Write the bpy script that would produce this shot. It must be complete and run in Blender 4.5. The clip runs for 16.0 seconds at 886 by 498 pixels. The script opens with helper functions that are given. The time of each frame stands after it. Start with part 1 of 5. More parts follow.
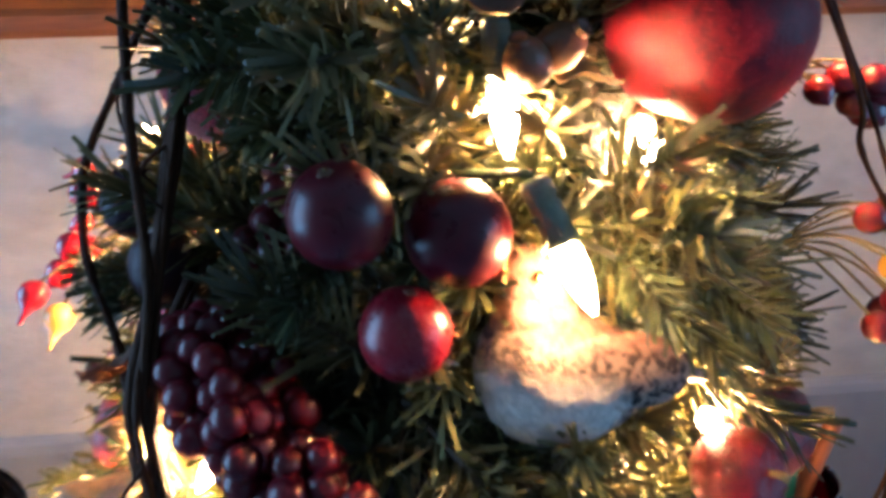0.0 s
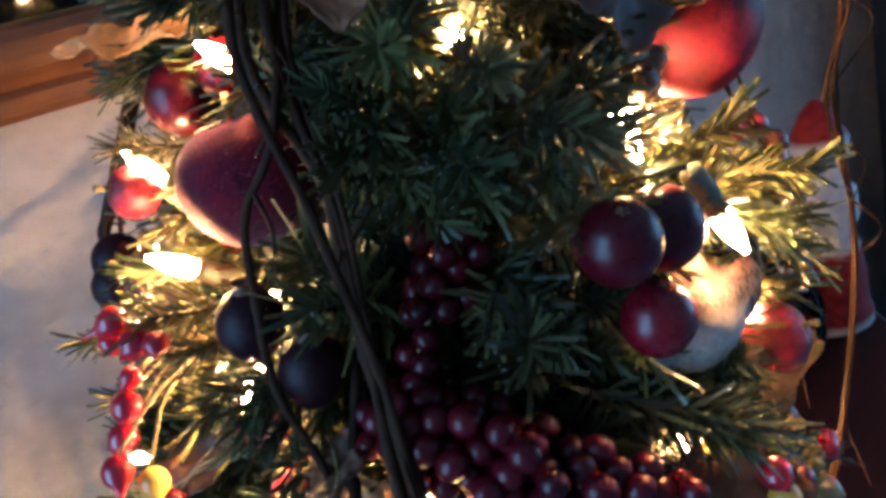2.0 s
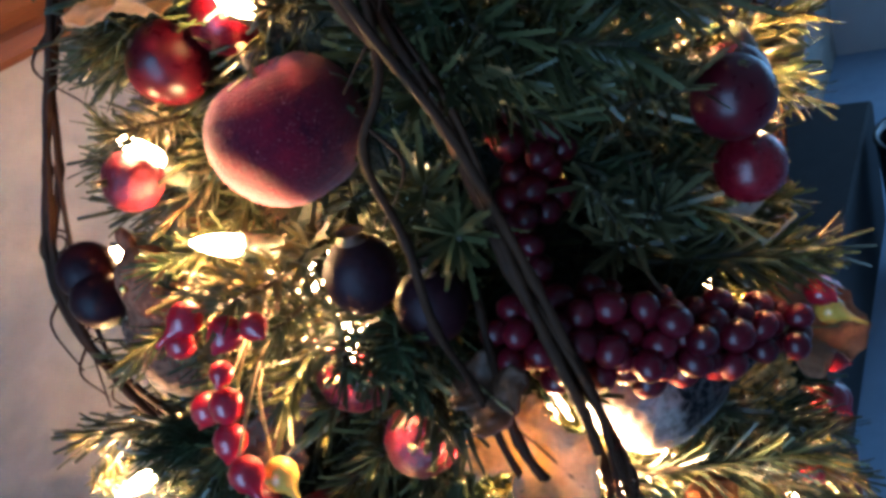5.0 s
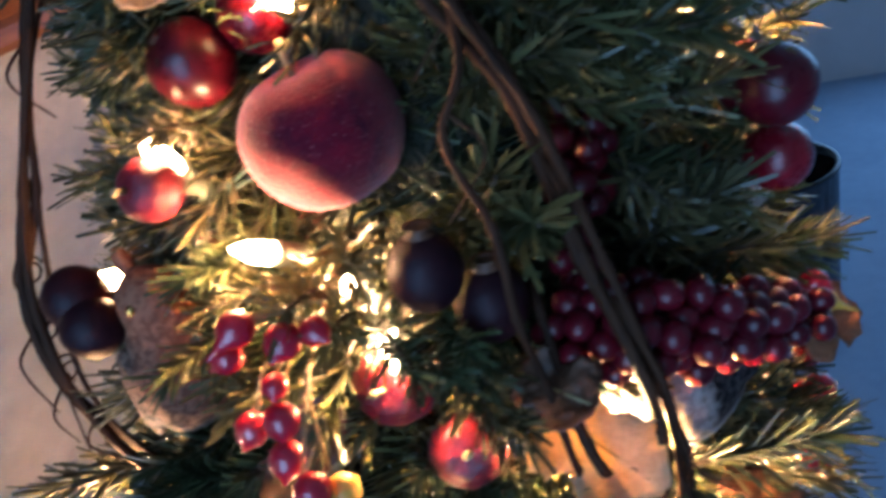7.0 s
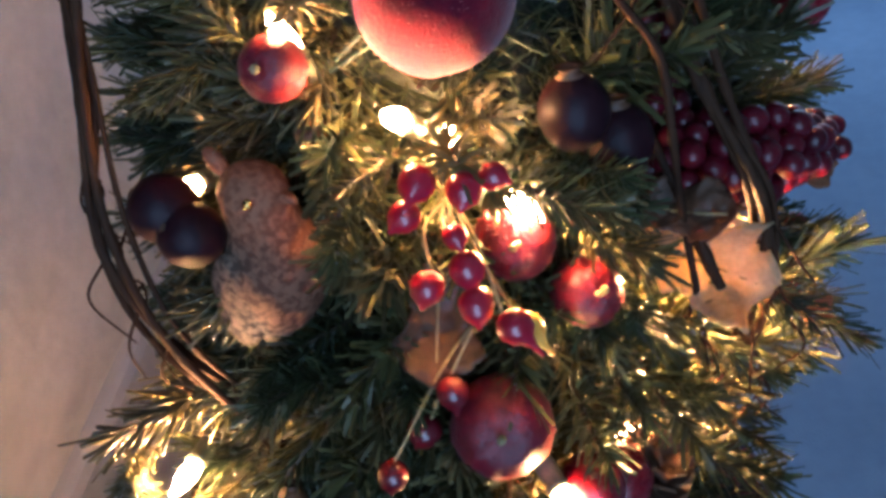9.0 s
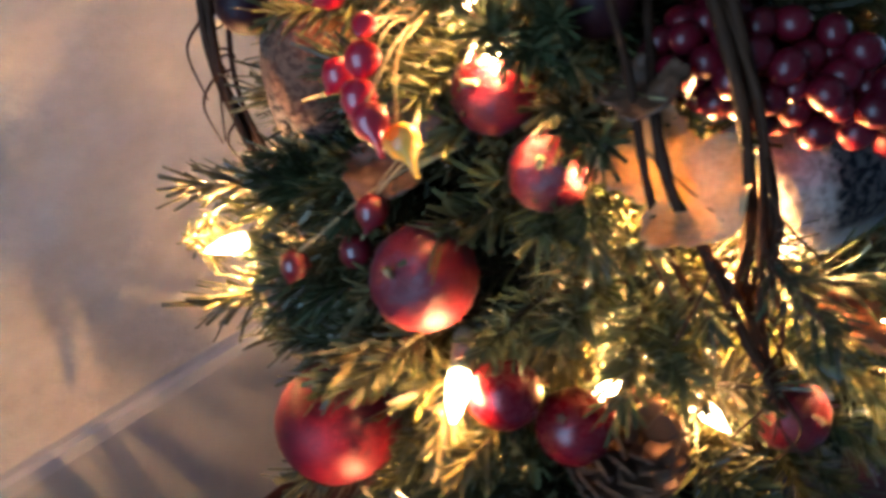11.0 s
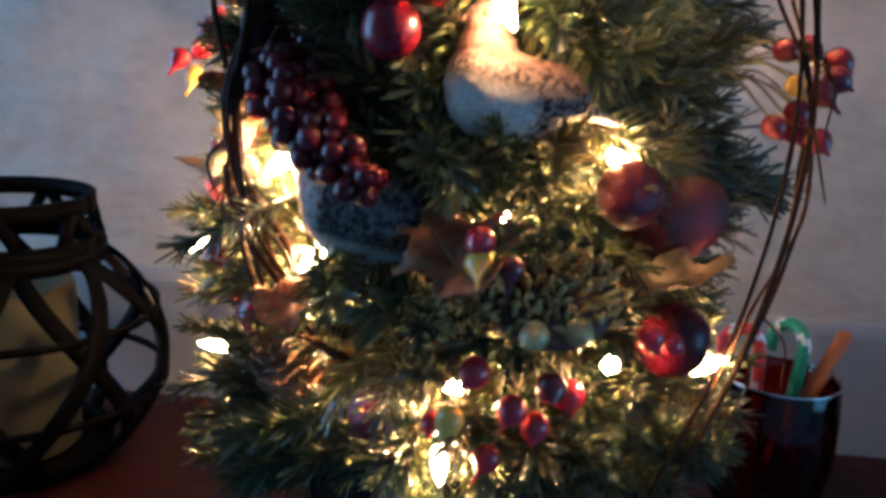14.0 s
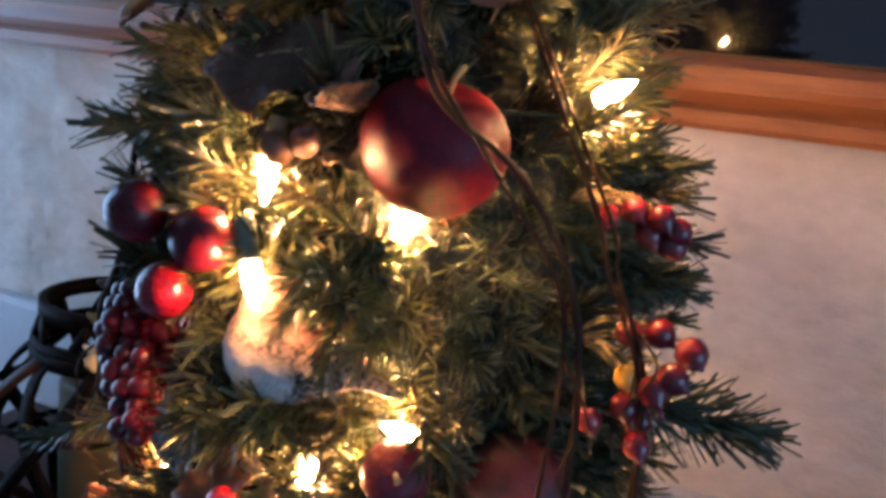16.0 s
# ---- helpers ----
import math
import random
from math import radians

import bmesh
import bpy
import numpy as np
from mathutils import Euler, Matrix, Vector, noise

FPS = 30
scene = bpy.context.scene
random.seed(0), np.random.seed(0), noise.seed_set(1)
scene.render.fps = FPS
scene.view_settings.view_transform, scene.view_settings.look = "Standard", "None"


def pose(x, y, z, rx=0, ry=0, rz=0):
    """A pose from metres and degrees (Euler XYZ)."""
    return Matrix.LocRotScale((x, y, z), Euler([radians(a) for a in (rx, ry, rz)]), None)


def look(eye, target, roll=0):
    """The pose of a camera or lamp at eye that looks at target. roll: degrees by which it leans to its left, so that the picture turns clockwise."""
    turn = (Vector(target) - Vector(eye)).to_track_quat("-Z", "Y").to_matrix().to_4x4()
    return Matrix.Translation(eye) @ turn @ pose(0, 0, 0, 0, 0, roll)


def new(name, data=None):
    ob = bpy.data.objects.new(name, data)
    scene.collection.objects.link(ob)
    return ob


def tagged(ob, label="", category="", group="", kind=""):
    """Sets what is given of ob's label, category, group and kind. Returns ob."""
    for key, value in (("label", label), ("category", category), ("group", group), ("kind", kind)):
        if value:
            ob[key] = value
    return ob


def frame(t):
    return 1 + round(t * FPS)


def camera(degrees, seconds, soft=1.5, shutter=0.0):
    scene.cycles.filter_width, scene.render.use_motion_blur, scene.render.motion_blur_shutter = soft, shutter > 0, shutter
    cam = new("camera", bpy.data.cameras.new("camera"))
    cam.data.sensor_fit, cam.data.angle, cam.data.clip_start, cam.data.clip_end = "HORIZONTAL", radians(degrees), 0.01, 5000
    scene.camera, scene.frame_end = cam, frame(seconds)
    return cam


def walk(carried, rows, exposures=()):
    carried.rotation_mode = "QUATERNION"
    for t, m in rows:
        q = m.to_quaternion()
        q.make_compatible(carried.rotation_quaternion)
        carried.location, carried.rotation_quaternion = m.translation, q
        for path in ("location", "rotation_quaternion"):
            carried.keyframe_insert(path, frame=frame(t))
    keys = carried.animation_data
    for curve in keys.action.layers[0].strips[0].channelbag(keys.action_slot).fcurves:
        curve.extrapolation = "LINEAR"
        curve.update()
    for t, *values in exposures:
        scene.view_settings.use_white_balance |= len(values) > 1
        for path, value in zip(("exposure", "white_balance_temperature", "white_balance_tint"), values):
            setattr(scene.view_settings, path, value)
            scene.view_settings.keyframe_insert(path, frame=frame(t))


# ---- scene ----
cam = camera(53.8, 16.0, soft=3.6, shutter=0.4)
PATH = [
    (0, 0.0000, 0.0000, 0.3537, 75.50, 1.65, -6.49),
    (0.5, -0.0358, 0.0334, 0.3551, 77.41, 1.13, -15.30),
    (1, -0.0552, 0.0315, 0.3659, 77.62, 5.05, -19.29),
    (1.5, -0.0956, 0.0317, 0.3865, 71.63, 9.82, -31.39),
    (2, -0.1344, 0.0327, 0.3901, 70.36, 13.11, -40.17),
    (2.5, -0.1565, 0.0326, 0.3937, 68.22, 13.44, -43.89),
    (3, -0.1514, 0.0484, 0.3974, 69.05, 14.11, -44.30),
    (3.5, -0.1718, 0.0753, 0.4059, 66.47, 16.96, -50.05),
    (4, -0.1892, 0.1021, 0.4052, 62.89, 18.20, -57.62),
    (4.5, -0.1949, 0.1047, 0.4025, 61.72, 18.57, -60.87),
    (4.7, -0.1917, 0.1023, 0.4037, 61.67, 18.74, -61.67),
    (6.8, -0.2096, 0.1372, 0.3943, 62.94, 17.29, -70.43),
    (7, -0.2139, 0.1495, 0.4035, 62.33, 16.63, -72.70),
    (7.5, -0.2265, 0.2010, 0.4024, 61.26, 16.00, -72.02),
    (8, -0.2376, 0.2370, 0.4058, 57.22, 15.15, -88.92),
    (8.2, -0.2450, 0.2430, 0.4095, 55.98, 15.63, -91.46),
    (10.3, -0.2548, 0.1854, 0.3675, 62.96, 15.10, -74.62),
    (10.5, -0.2464, 0.1606, 0.3526, 64.88, 13.90, -67.44),
    (11, -0.2306, 0.1184, 0.3237, 67.85, 10.55, -51.93),
    (11.5, -0.1896, 0.0584, 0.2966, 69.66, 7.64, -43.03),
    (12, -0.1597, -0.0027, 0.3080, 71.48, 3.76, -31.37),
    (12.5, -0.1009, -0.0320, 0.2789, 73.06, -1.50, -17.57),
    (13, -0.0410, -0.0536, 0.2618, 73.76, -3.42, -6.32),
    (13.5, -0.0039, -0.0829, 0.2809, 74.75, -2.96, -0.94),
    (13.8, 0.0256, -0.0952, 0.2890, 76.04, -2.96, 1.60),
    (14, 0.0460, -0.1090, 0.2967, 76.12, -3.41, 4.65),
    (14.5, 0.1286, -0.0958, 0.3263, 76.81, -4.75, 15.10),
    (15, 0.1796, -0.0652, 0.3514, 76.76, -5.09, 22.73),
    (15.2, 0.1933, -0.0549, 0.3595, 77.17, -5.36, 26.72),
    (15.5, 0.1926, -0.0540, 0.3636, 77.30, -5.62, 26.90),
    (16, 0.1998, -0.0503, 0.3771, 77.86, -5.94, 26.03),
]
ROWS = [(t, pose(x, y, z, rx, ry, rz)) for t, x, y, z, rx, ry, rz in PATH]
ROWS += [(11.2, look((-0.209, 0.098, 0.313), (1.126, 1.417, -0.379), -9.7)), (11.7, look((-0.178, 0.033, 0.283), (0.946, 1.586, -0.288), -6.0))]
walk(cam, sorted(ROWS, key=lambda row: row[0]),
     [(0, 0.65, 6700, 14), (1, 0.42, 6500, 12), (2.5, 0.12, 6400, 13), (4.5, 0.05, 6300, 14), (7, 0.05, 6400, 20), (7.5, 0.1, 8000, 28), (8, 0.12, 6800, 22), (10.5, 0.08, 7900, 26), (11.5, 0.2, 6700, 6), (12, 0.05, 6100, 2), (12.5, -0.02, 6100, 3), (13, 0.05, 6100, 4), (13.5, 0.05, 6100, 4), (14, -0.05, 5900, 5), (14.5, 0.15, 6200, 9), (15.5, 0.33, 6700, 15), (16, 0.3, 7400, 27)])

# ---- light ----
BULB_POWER = 620.0
world = bpy.data.worlds.new("world")
world.use_nodes = True
scene.world = world
sky = world.node_tree.nodes.new("ShaderNodeTexSky")
sky.sky_type, sky.sun_disc = "NISHITA", False
sky.sun_elevation, sky.sun_rotation = radians(6), radians(250)
world.node_tree.links.new(sky.outputs[0], world.node_tree.nodes["Background"].inputs[0])
world.node_tree.nodes["Background"].inputs[1].default_value = 0.03
scene.view_settings.exposure = 0.0


def window_light(name, at, to, width, height, watts, color):
    lamp = bpy.data.lights.new(name, "AREA")
    lamp.shape, lamp.size, lamp.size_y, lamp.energy, lamp.color = "RECTANGLE", width, height, watts, color
    ob = new(name, lamp)
    ob.matrix_world = look(at, to)
    return ob


DUSK = (0.22, 0.54, 1.0)
window_light("dusk_light_west", (-1.18, 0.20, 0.42), (0, 0.20, 0.42), 0.6, 1.2, 16.0, DUSK)
window_light("dusk_light_east", (2.68, -0.75, 0.30), (0, -0.75, 0.30), 1.7, 1.3, 24.0, DUSK)


# ---- materials ----
def material(name, dark, light, scale=30.0, rough=0.5, bump=0.0, metal=0.0, stretch=(1, 1, 1), coat=0.0, spread=0.25,
             speck=None, speck_scale=900.0, speck_share=0.62, island=0.0, translucent=0.0, sub=0.0, bump_scale=None, spec=None):
    """Two colours mixed by large and fine noise, with relief; island: how far pieces differ; speck: a third, sparkling colour."""
    m = bpy.data.materials.new(name)
    m.use_nodes = True
    nodes, link = m.node_tree.nodes, m.node_tree.links.new
    b, out = nodes["Principled BSDF"], nodes["Material Output"]
    coord, mapping = nodes.new("ShaderNodeTexCoord"), nodes.new("ShaderNodeMapping")
    link(coord.outputs["Object"], mapping.inputs[0])
    mapping.inputs["Scale"].default_value = stretch
    big, small = nodes.new("ShaderNodeTexNoise"), nodes.new("ShaderNodeTexNoise")
    for n, s in ((big, scale), (small, scale * 7)):
        link(mapping.outputs[0], n.inputs["Vector"])
        n.inputs["Scale"].default_value, n.inputs["Detail"].default_value = s, 5
    ramp = nodes.new("ShaderNodeValToRGB")
    ramp.color_ramp.elements[0].position, ramp.color_ramp.elements[1].position = 0.5 - spread, 0.5 + spread
    ramp.color_ramp.elements[0].color, ramp.color_ramp.elements[1].color = (*dark, 1), (*light, 1)
    mixn = nodes.new("ShaderNodeMath")
    mixn.operation = "MULTIPLY_ADD"
    link(small.outputs[0], mixn.inputs[0])
    mixn.inputs[1].default_value = 0.4
    half = nodes.new("ShaderNodeMath")
    half.operation = "MULTIPLY_ADD"
    link(big.outputs[0], half.inputs[0])
    half.inputs[1].default_value, half.inputs[2].default_value = 0.7, -0.05
    link(half.outputs[0], mixn.inputs[2])
    last = mixn
    if island:
        geo, oi = nodes.new("ShaderNodeNewGeometry"), nodes.new("ShaderNodeObjectInfo")
        add, mad = nodes.new("ShaderNodeMath"), nodes.new("ShaderNodeMath")
        link(geo.outputs["Random Per Island"], add.inputs[0])
        link(oi.outputs["Random"], add.inputs[1])
        mad.operation = "MULTIPLY_ADD"
        link(add.outputs[0], mad.inputs[0])
        mad.inputs[1].default_value = island
        link(mixn.outputs[0], mad.inputs[2])
        off = nodes.new("ShaderNodeMath")
        off.operation = "SUBTRACT"
        link(mad.outputs[0], off.inputs[0])
        off.inputs[1].default_value = island
        last = off
    link(last.outputs[0], ramp.inputs[0])
    color = ramp.outputs[0]
    if speck:
        dots = nodes.new("ShaderNodeTexNoise")
        dots.inputs["Scale"].default_value, dots.inputs["Detail"].default_value = speck_scale, 2
        link(coord.outputs["Object"], dots.inputs["Vector"])
        edge, mix = nodes.new("ShaderNodeValToRGB"), nodes.new("ShaderNodeMix")
        edge.color_ramp.elements[0].position, edge.color_ramp.elements[1].position = speck_share, speck_share + 0.08
        link(dots.outputs[0], edge.inputs[0])
        mix.data_type = "RGBA"
        link(edge.outputs[0], mix.inputs[0])
        link(color, mix.inputs[6])
        mix.inputs[7].default_value = (*speck, 1)
        color = mix.outputs[2]
    link(color, b.inputs["Base Color"])
    b.inputs["Metallic"].default_value = metal
    rr = nodes.new("ShaderNodeMapRange")
    link(small.outputs[0], rr.inputs[0])
    rr.inputs[3].default_value, rr.inputs[4].default_value = max(rough - 0.12, 0.03), min(rough + 0.12, 1)
    link(rr.outputs[0], b.inputs["Roughness"])
    b.inputs["Coat Weight"].default_value = coat
    if spec is not None:
        b.inputs["Specular IOR Level"].default_value = spec
    b.inputs["Coat Roughness"].default_value = 0.34
    if sub:
        b.inputs["Subsurface Weight"].default_value = sub
        b.inputs["Subsurface Radius"].default_value = (0.004, 0.0015, 0.0008)
        b.inputs["Subsurface Scale"].default_value = 1.0
    if bump:
        relief, bp = nodes.new("ShaderNodeTexNoise"), nodes.new("ShaderNodeBump")
        link(mapping.outputs[0], relief.inputs["Vector"])
        relief.inputs["Scale"].default_value, relief.inputs["Detail"].default_value = bump_scale or scale * 4, 6
        link(relief.outputs[0], bp.inputs["Height"])
        bp.inputs["Strength"].default_value, bp.inputs["Distance"].default_value = 0.8, bump
        link(bp.outputs[0], b.inputs["Normal"])
    if translucent:
        tr, ms = nodes.new("ShaderNodeBsdfTranslucent"), nodes.new("ShaderNodeMixShader")
        link(color, tr.inputs[0])
        ms.inputs[0].default_value = translucent
        link(b.outputs[0], ms.inputs[1])
        link(tr.outputs[0], ms.inputs[2])
        link(ms.outputs[0], out.inputs[0])
    return m


PLASTER = material("plaster", (0.36, 0.31, 0.26), (0.55, 0.485, 0.415), 9, 0.85, 0.014, bump_scale=17, stretch=(1.0, 1.0, 1.7))


def add_trowel_strokes(m):
    """Curved ridges left by the trowel, a hand's width long, over a material's fine relief."""
    nodes, link = m.node_tree.nodes, m.node_tree.links.new
    b = nodes["Principled BSDF"]
    fine = b.inputs["Normal"].links[0].from_node
    coord, mapping = nodes.new("ShaderNodeTexCoord"), nodes.new("ShaderNodeMapping")
    mapping.inputs["Rotation"].default_value, mapping.inputs["Scale"].default_value = (0, radians(32), 0), (1.0, 1.0, 0.55)
    link(coord.outputs["Object"], mapping.inputs[0])
    stroke, ramp, bp = nodes.new("ShaderNodeTexNoise"), nodes.new("ShaderNodeValToRGB"), nodes.new("ShaderNodeBump")
    link(mapping.outputs[0], stroke.inputs["Vector"])
    stroke.inputs["Scale"].default_value, stroke.inputs["Detail"].default_value, stroke.inputs["Distortion"].default_value = 13, 2, 1.0
    ramp.color_ramp.elements[0].position, ramp.color_ramp.elements[1].position = 0.25, 0.75
    link(stroke.outputs[0], ramp.inputs[0])
    link(ramp.outputs[0], bp.inputs["Height"])
    bp.inputs["Strength"].default_value, bp.inputs["Distance"].default_value = 0.6, 0.003
    link(fine.outputs[0], bp.inputs["Normal"])
    link(bp.outputs[0], b.inputs["Normal"])


add_trowel_strokes(PLASTER)
PAINTED_BOARD = material("painted_board", (0.27, 0.26, 0.26), (0.35, 0.34, 0.335), 12, 0.45, 0.0004)
OAK = material("oak", (0.12, 0.032, 0.010), (0.31, 0.105, 0.030), 14, 0.46, 0.0006, stretch=(0.5, 9, 9), coat=0.1)
TABLE_WOOD = material("table_wood", (0.022, 0.0036, 0.0022), (0.052, 0.0095, 0.0050), 10, 0.50, 0.0003, stretch=(0.6, 8, 8), spec=0.25)
CARPET = material("carpet", (0.22, 0.30, 0.40), (0.32, 0.41, 0.52), 5, 0.95, 0.004, bump_scale=220)
ROOM_PAINT = material("room_paint", (0.52, 0.52, 0.52), (0.62, 0.62, 0.61), 4, 0.85, 0.001)
CEILING = material("ceiling_paint", (0.66, 0.66, 0.66), (0.74, 0.74, 0.73), 4, 0.9, 0.001)
BLACK_GLOSS = material("black_gloss", (0.006, 0.006, 0.007), (0.014, 0.014, 0.016), 20, 0.22)
BLACK_CLOTH = material("black_cloth", (0.008, 0.008, 0.009), (0.018, 0.018, 0.02), 30, 0.8, 0.0006)
NEEDLE = material("needle", (0.022, 0.034, 0.014), (0.19, 0.165, 0.058), 25, 0.38, island=0.35, translucent=0.22, spread=0.42)
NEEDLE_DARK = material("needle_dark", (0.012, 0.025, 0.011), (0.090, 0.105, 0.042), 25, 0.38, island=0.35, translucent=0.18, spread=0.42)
# Lighter copy of the needles, for sprigs whose lit look is put into colour.
NEEDLE_LIT = material("needle_lit", (0.045, 0.050, 0.016), (0.27, 0.25, 0.085), 25, 0.42, island=0.35, translucent=0.25, spread=0.42)
NEEDLE_OLIVE = material("needle_olive", (0.026, 0.026, 0.011), (0.21, 0.165, 0.068), 25, 0.38, island=0.35, translucent=0.22, spread=0.42)
TWIG_WIRE = material("twig_wire", (0.03, 0.022, 0.012), (0.08, 0.06, 0.03), 90, 0.7)
# Near-black colour stands for the shade deep between the branches.
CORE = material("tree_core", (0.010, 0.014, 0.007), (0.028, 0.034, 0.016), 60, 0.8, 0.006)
POT = material("pot_black", (0.004, 0.004, 0.004), (0.012, 0.011, 0.010), 30, 0.75, 0.0006, spec=0.15)
VINE = material("vine_bark", (0.012, 0.005, 0.003), (0.075, 0.030, 0.014), 60, 0.7, 0.0006, stretch=(1, 1, 0.25), bump_scale=500, spec=0.12)
APPLE_RED = material("apple_red", (0.040, 0.002, 0.008), (0.23, 0.005, 0.014), 60, 0.48, 0.0004, coat=0.08, spec=0.22, speck=(0.42, 0.09, 0.10), speck_scale=2200, speck_share=0.66, spread=0.16, bump_scale=1100)
PEACH_RED = material("peach_red", (0.038, 0.002, 0.010), (0.22, 0.006, 0.017), 55, 0.66, 0.0006, spec=0.05, speck=(0.40, 0.11, 0.11), speck_scale=1700, speck_share=0.65, spread=0.20, bump_scale=1300)
PLUM = material("plum_skin", (0.020, 0.0010, 0.004), (0.110, 0.0025, 0.008), 50, 0.30, coat=0.12, spec=0.28)
CHERRY = material("cherry_skin", (0.06, 0.002, 0.006), (0.26, 0.004, 0.012), 60, 0.28, coat=0.2, spec=0.35, sub=0.1)
FIG = material("fig_skin", (0.006, 0.002, 0.004), (0.032, 0.005, 0.008), 70, 0.5, 0.0004, spec=0.2)
SUGAR = material("sugared_red", (0.060, 0.003, 0.009), (0.29, 0.008, 0.018), 80, 0.32, 0.0007, speck=(0.30, 0.04, 0.05), speck_scale=2400, speck_share=0.64, bump_scale=1100, sub=0.35)
GRAPE = material("grape_skin", (0.022, 0.0012, 0.004), (0.12, 0.0035, 0.010), 120, 0.30, coat=0.10, spec=0.28, island=0.3, sub=0.05)
HIP = material("hip_skin", (0.28, 0.003, 0.011), (0.50, 0.006, 0.026), 140, 0.18, coat=0.6, sub=0.1, island=0.15)
HIP_DARK = material("hip_dark", (0.07, 0.003, 0.008), (0.18, 0.006, 0.012), 140, 0.22, coat=0.4, island=0.2)
HIP_YELLOW = material("hip_yellow", (0.70, 0.30, 0.03), (0.82, 0.48, 0.09), 110, 0.22, coat=0.5)
HIP_GREEN = material("hip_green", (0.42, 0.10, 0.05), (0.42, 0.46, 0.18), 150, 0.25, coat=0.5)
STEM = material("dry_stem", (0.16, 0.10, 0.04), (0.36, 0.26, 0.12), 160, 0.7)
LEAF_TAN = material("leaf_tan", (0.17, 0.095, 0.055), (0.40, 0.25, 0.155), 60, 0.65, 0.0006, translucent=0.3, bump_scale=300)
# Brighter copy of the tan leaf: bulb light put into the colour.
LEAF_GLOW = material("leaf_bulb_lit", (0.42, 0.25, 0.12), (0.88, 0.66, 0.40), 90, 0.65, 0.0006, translucent=0.6, bump_scale=300)
PEAR_SKIN = material("pear_skin", (0.022, 0.003, 0.007), (0.11, 0.007, 0.013), 70, 0.36, 0.0008, speck=(0.26, 0.05, 0.07), speck_scale=2200, speck_share=0.66, bump_scale=1100)
LEAF_RUST = material("leaf_rust", (0.15, 0.042, 0.017), (0.42, 0.155, 0.068), 110, 0.65, 0.0006, translucent=0.25, bump_scale=300)
LEAF_CREAM = material("leaf_cream", (0.22, 0.17, 0.12), (0.42, 0.35, 0.27), 50, 0.7, 0.0006, translucent=0.3, bump_scale=300)
LEAF_BROWN = material("leaf_brown", (0.045, 0.020, 0.010), (0.15, 0.058, 0.028), 60, 0.6, 0.0008, translucent=0.08)
CONE_WOOD = material("cone_scale", (0.05, 0.018, 0.008), (0.20, 0.080, 0.034), 120, 0.6, 0.0005, island=0.25)
DRIED = material("dried_bloom", (0.44, 0.25, 0.08), (0.92, 0.68, 0.28), 160, 0.75, 0.0006, island=0.35, translucent=0.35)
NUT = material("nut_shell", (0.07, 0.025, 0.009), (0.20, 0.075, 0.028), 90, 0.5, 0.0006, stretch=(1, 1, 0.4))
SOCKET = material("socket_plastic", (0.09, 0.10, 0.06), (0.20, 0.21, 0.14), 200, 0.4)
WIRE = material("wire_plastic", (0.006, 0.02, 0.010), (0.015, 0.04, 0.02), 200, 0.45)
LANTERN_IRON = material("lantern_iron", (0.0012, 0.0012, 0.0012), (0.004, 0.0034, 0.003), 60, 0.6, 0.0004, spec=0.04)
RATTAN = material("rattan", (0.010, 0.005, 0.003), (0.045, 0.018, 0.010), 60, 0.6, 0.0006, spec=0.15, stretch=(1, 1, 0.3))
CANDLE_WAX = material("candle_wax", (0.10, 0.088, 0.045), (0.16, 0.14, 0.078), 20, 0.5, 0.0004, sub=0.25)
CANE_RED = material("cane_red", (0.55, 0.02, 0.02), (0.68, 0.05, 0.04), 80, 0.25, coat=0.5)
CANE_GREEN = material("cane_green", (0.02, 0.22, 0.10), (0.05, 0.34, 0.16), 80, 0.25, coat=0.5)
CANE_WHITE = material("cane_white", (0.70, 0.68, 0.64), (0.80, 0.78, 0.75), 80, 0.25, coat=0.5)
ORANGE_STICK = material("orange_stick", (0.42, 0.09, 0.02), (0.62, 0.18, 0.05), 70, 0.5, 0.0004, stretch=(1, 1, 0.2))
CHROME = material("bright_wire", (0.6, 0.6, 0.6), (0.75, 0.75, 0.75), 80, 0.2, metal=1.0)
BRASS = material("brass_bead", (0.55, 0.40, 0.12), (0.70, 0.52, 0.2), 80, 0.25, metal=1.0)


def add_fuzz(m, weight, tint):
    b = m.node_tree.nodes["Principled BSDF"]
    b.inputs["Sheen Weight"].default_value = weight
    b.inputs["Sheen Roughness"].default_value = 0.45
    b.inputs["Sheen Tint"].default_value = tint


add_fuzz(PEACH_RED, 0.45, (1.0, 0.62, 0.60, 1))
add_fuzz(SUGAR, 0.06, (1.0, 0.70, 0.70, 1))


def plain(name, base, rough, **more):
    m = bpy.data.materials.new(name)
    m.use_nodes = True
    b = m.node_tree.nodes["Principled BSDF"]
    b.inputs["Base Color"].default_value, b.inputs["Roughness"].default_value = (*base, 1), rough
    for key, value in more.items():
        b.inputs[key.replace("_", " ")].default_value = value
    return m


RED_GLASS = plain("red_glass", (0.26, 0.004, 0.008), 0.06, Transmission_Weight=1.0, IOR=1.45)
WINDOW_GLASS = plain("window_glass", (0.004, 0.005, 0.007), 0.03, IOR=1.9)
BULB_TINT = (1.0, 0.60, 0.30, 1)
FILAMENT = plain("lit_filament", (1.0, 0.8, 0.5), 0.4, Emission_Color=BULB_TINT, Emission_Strength=BULB_POWER * 29)
FILAMENT_DIM = plain("dim_filament", (1.0, 0.8, 0.5), 0.4, Emission_Color=BULB_TINT, Emission_Strength=BULB_POWER * 11.5)
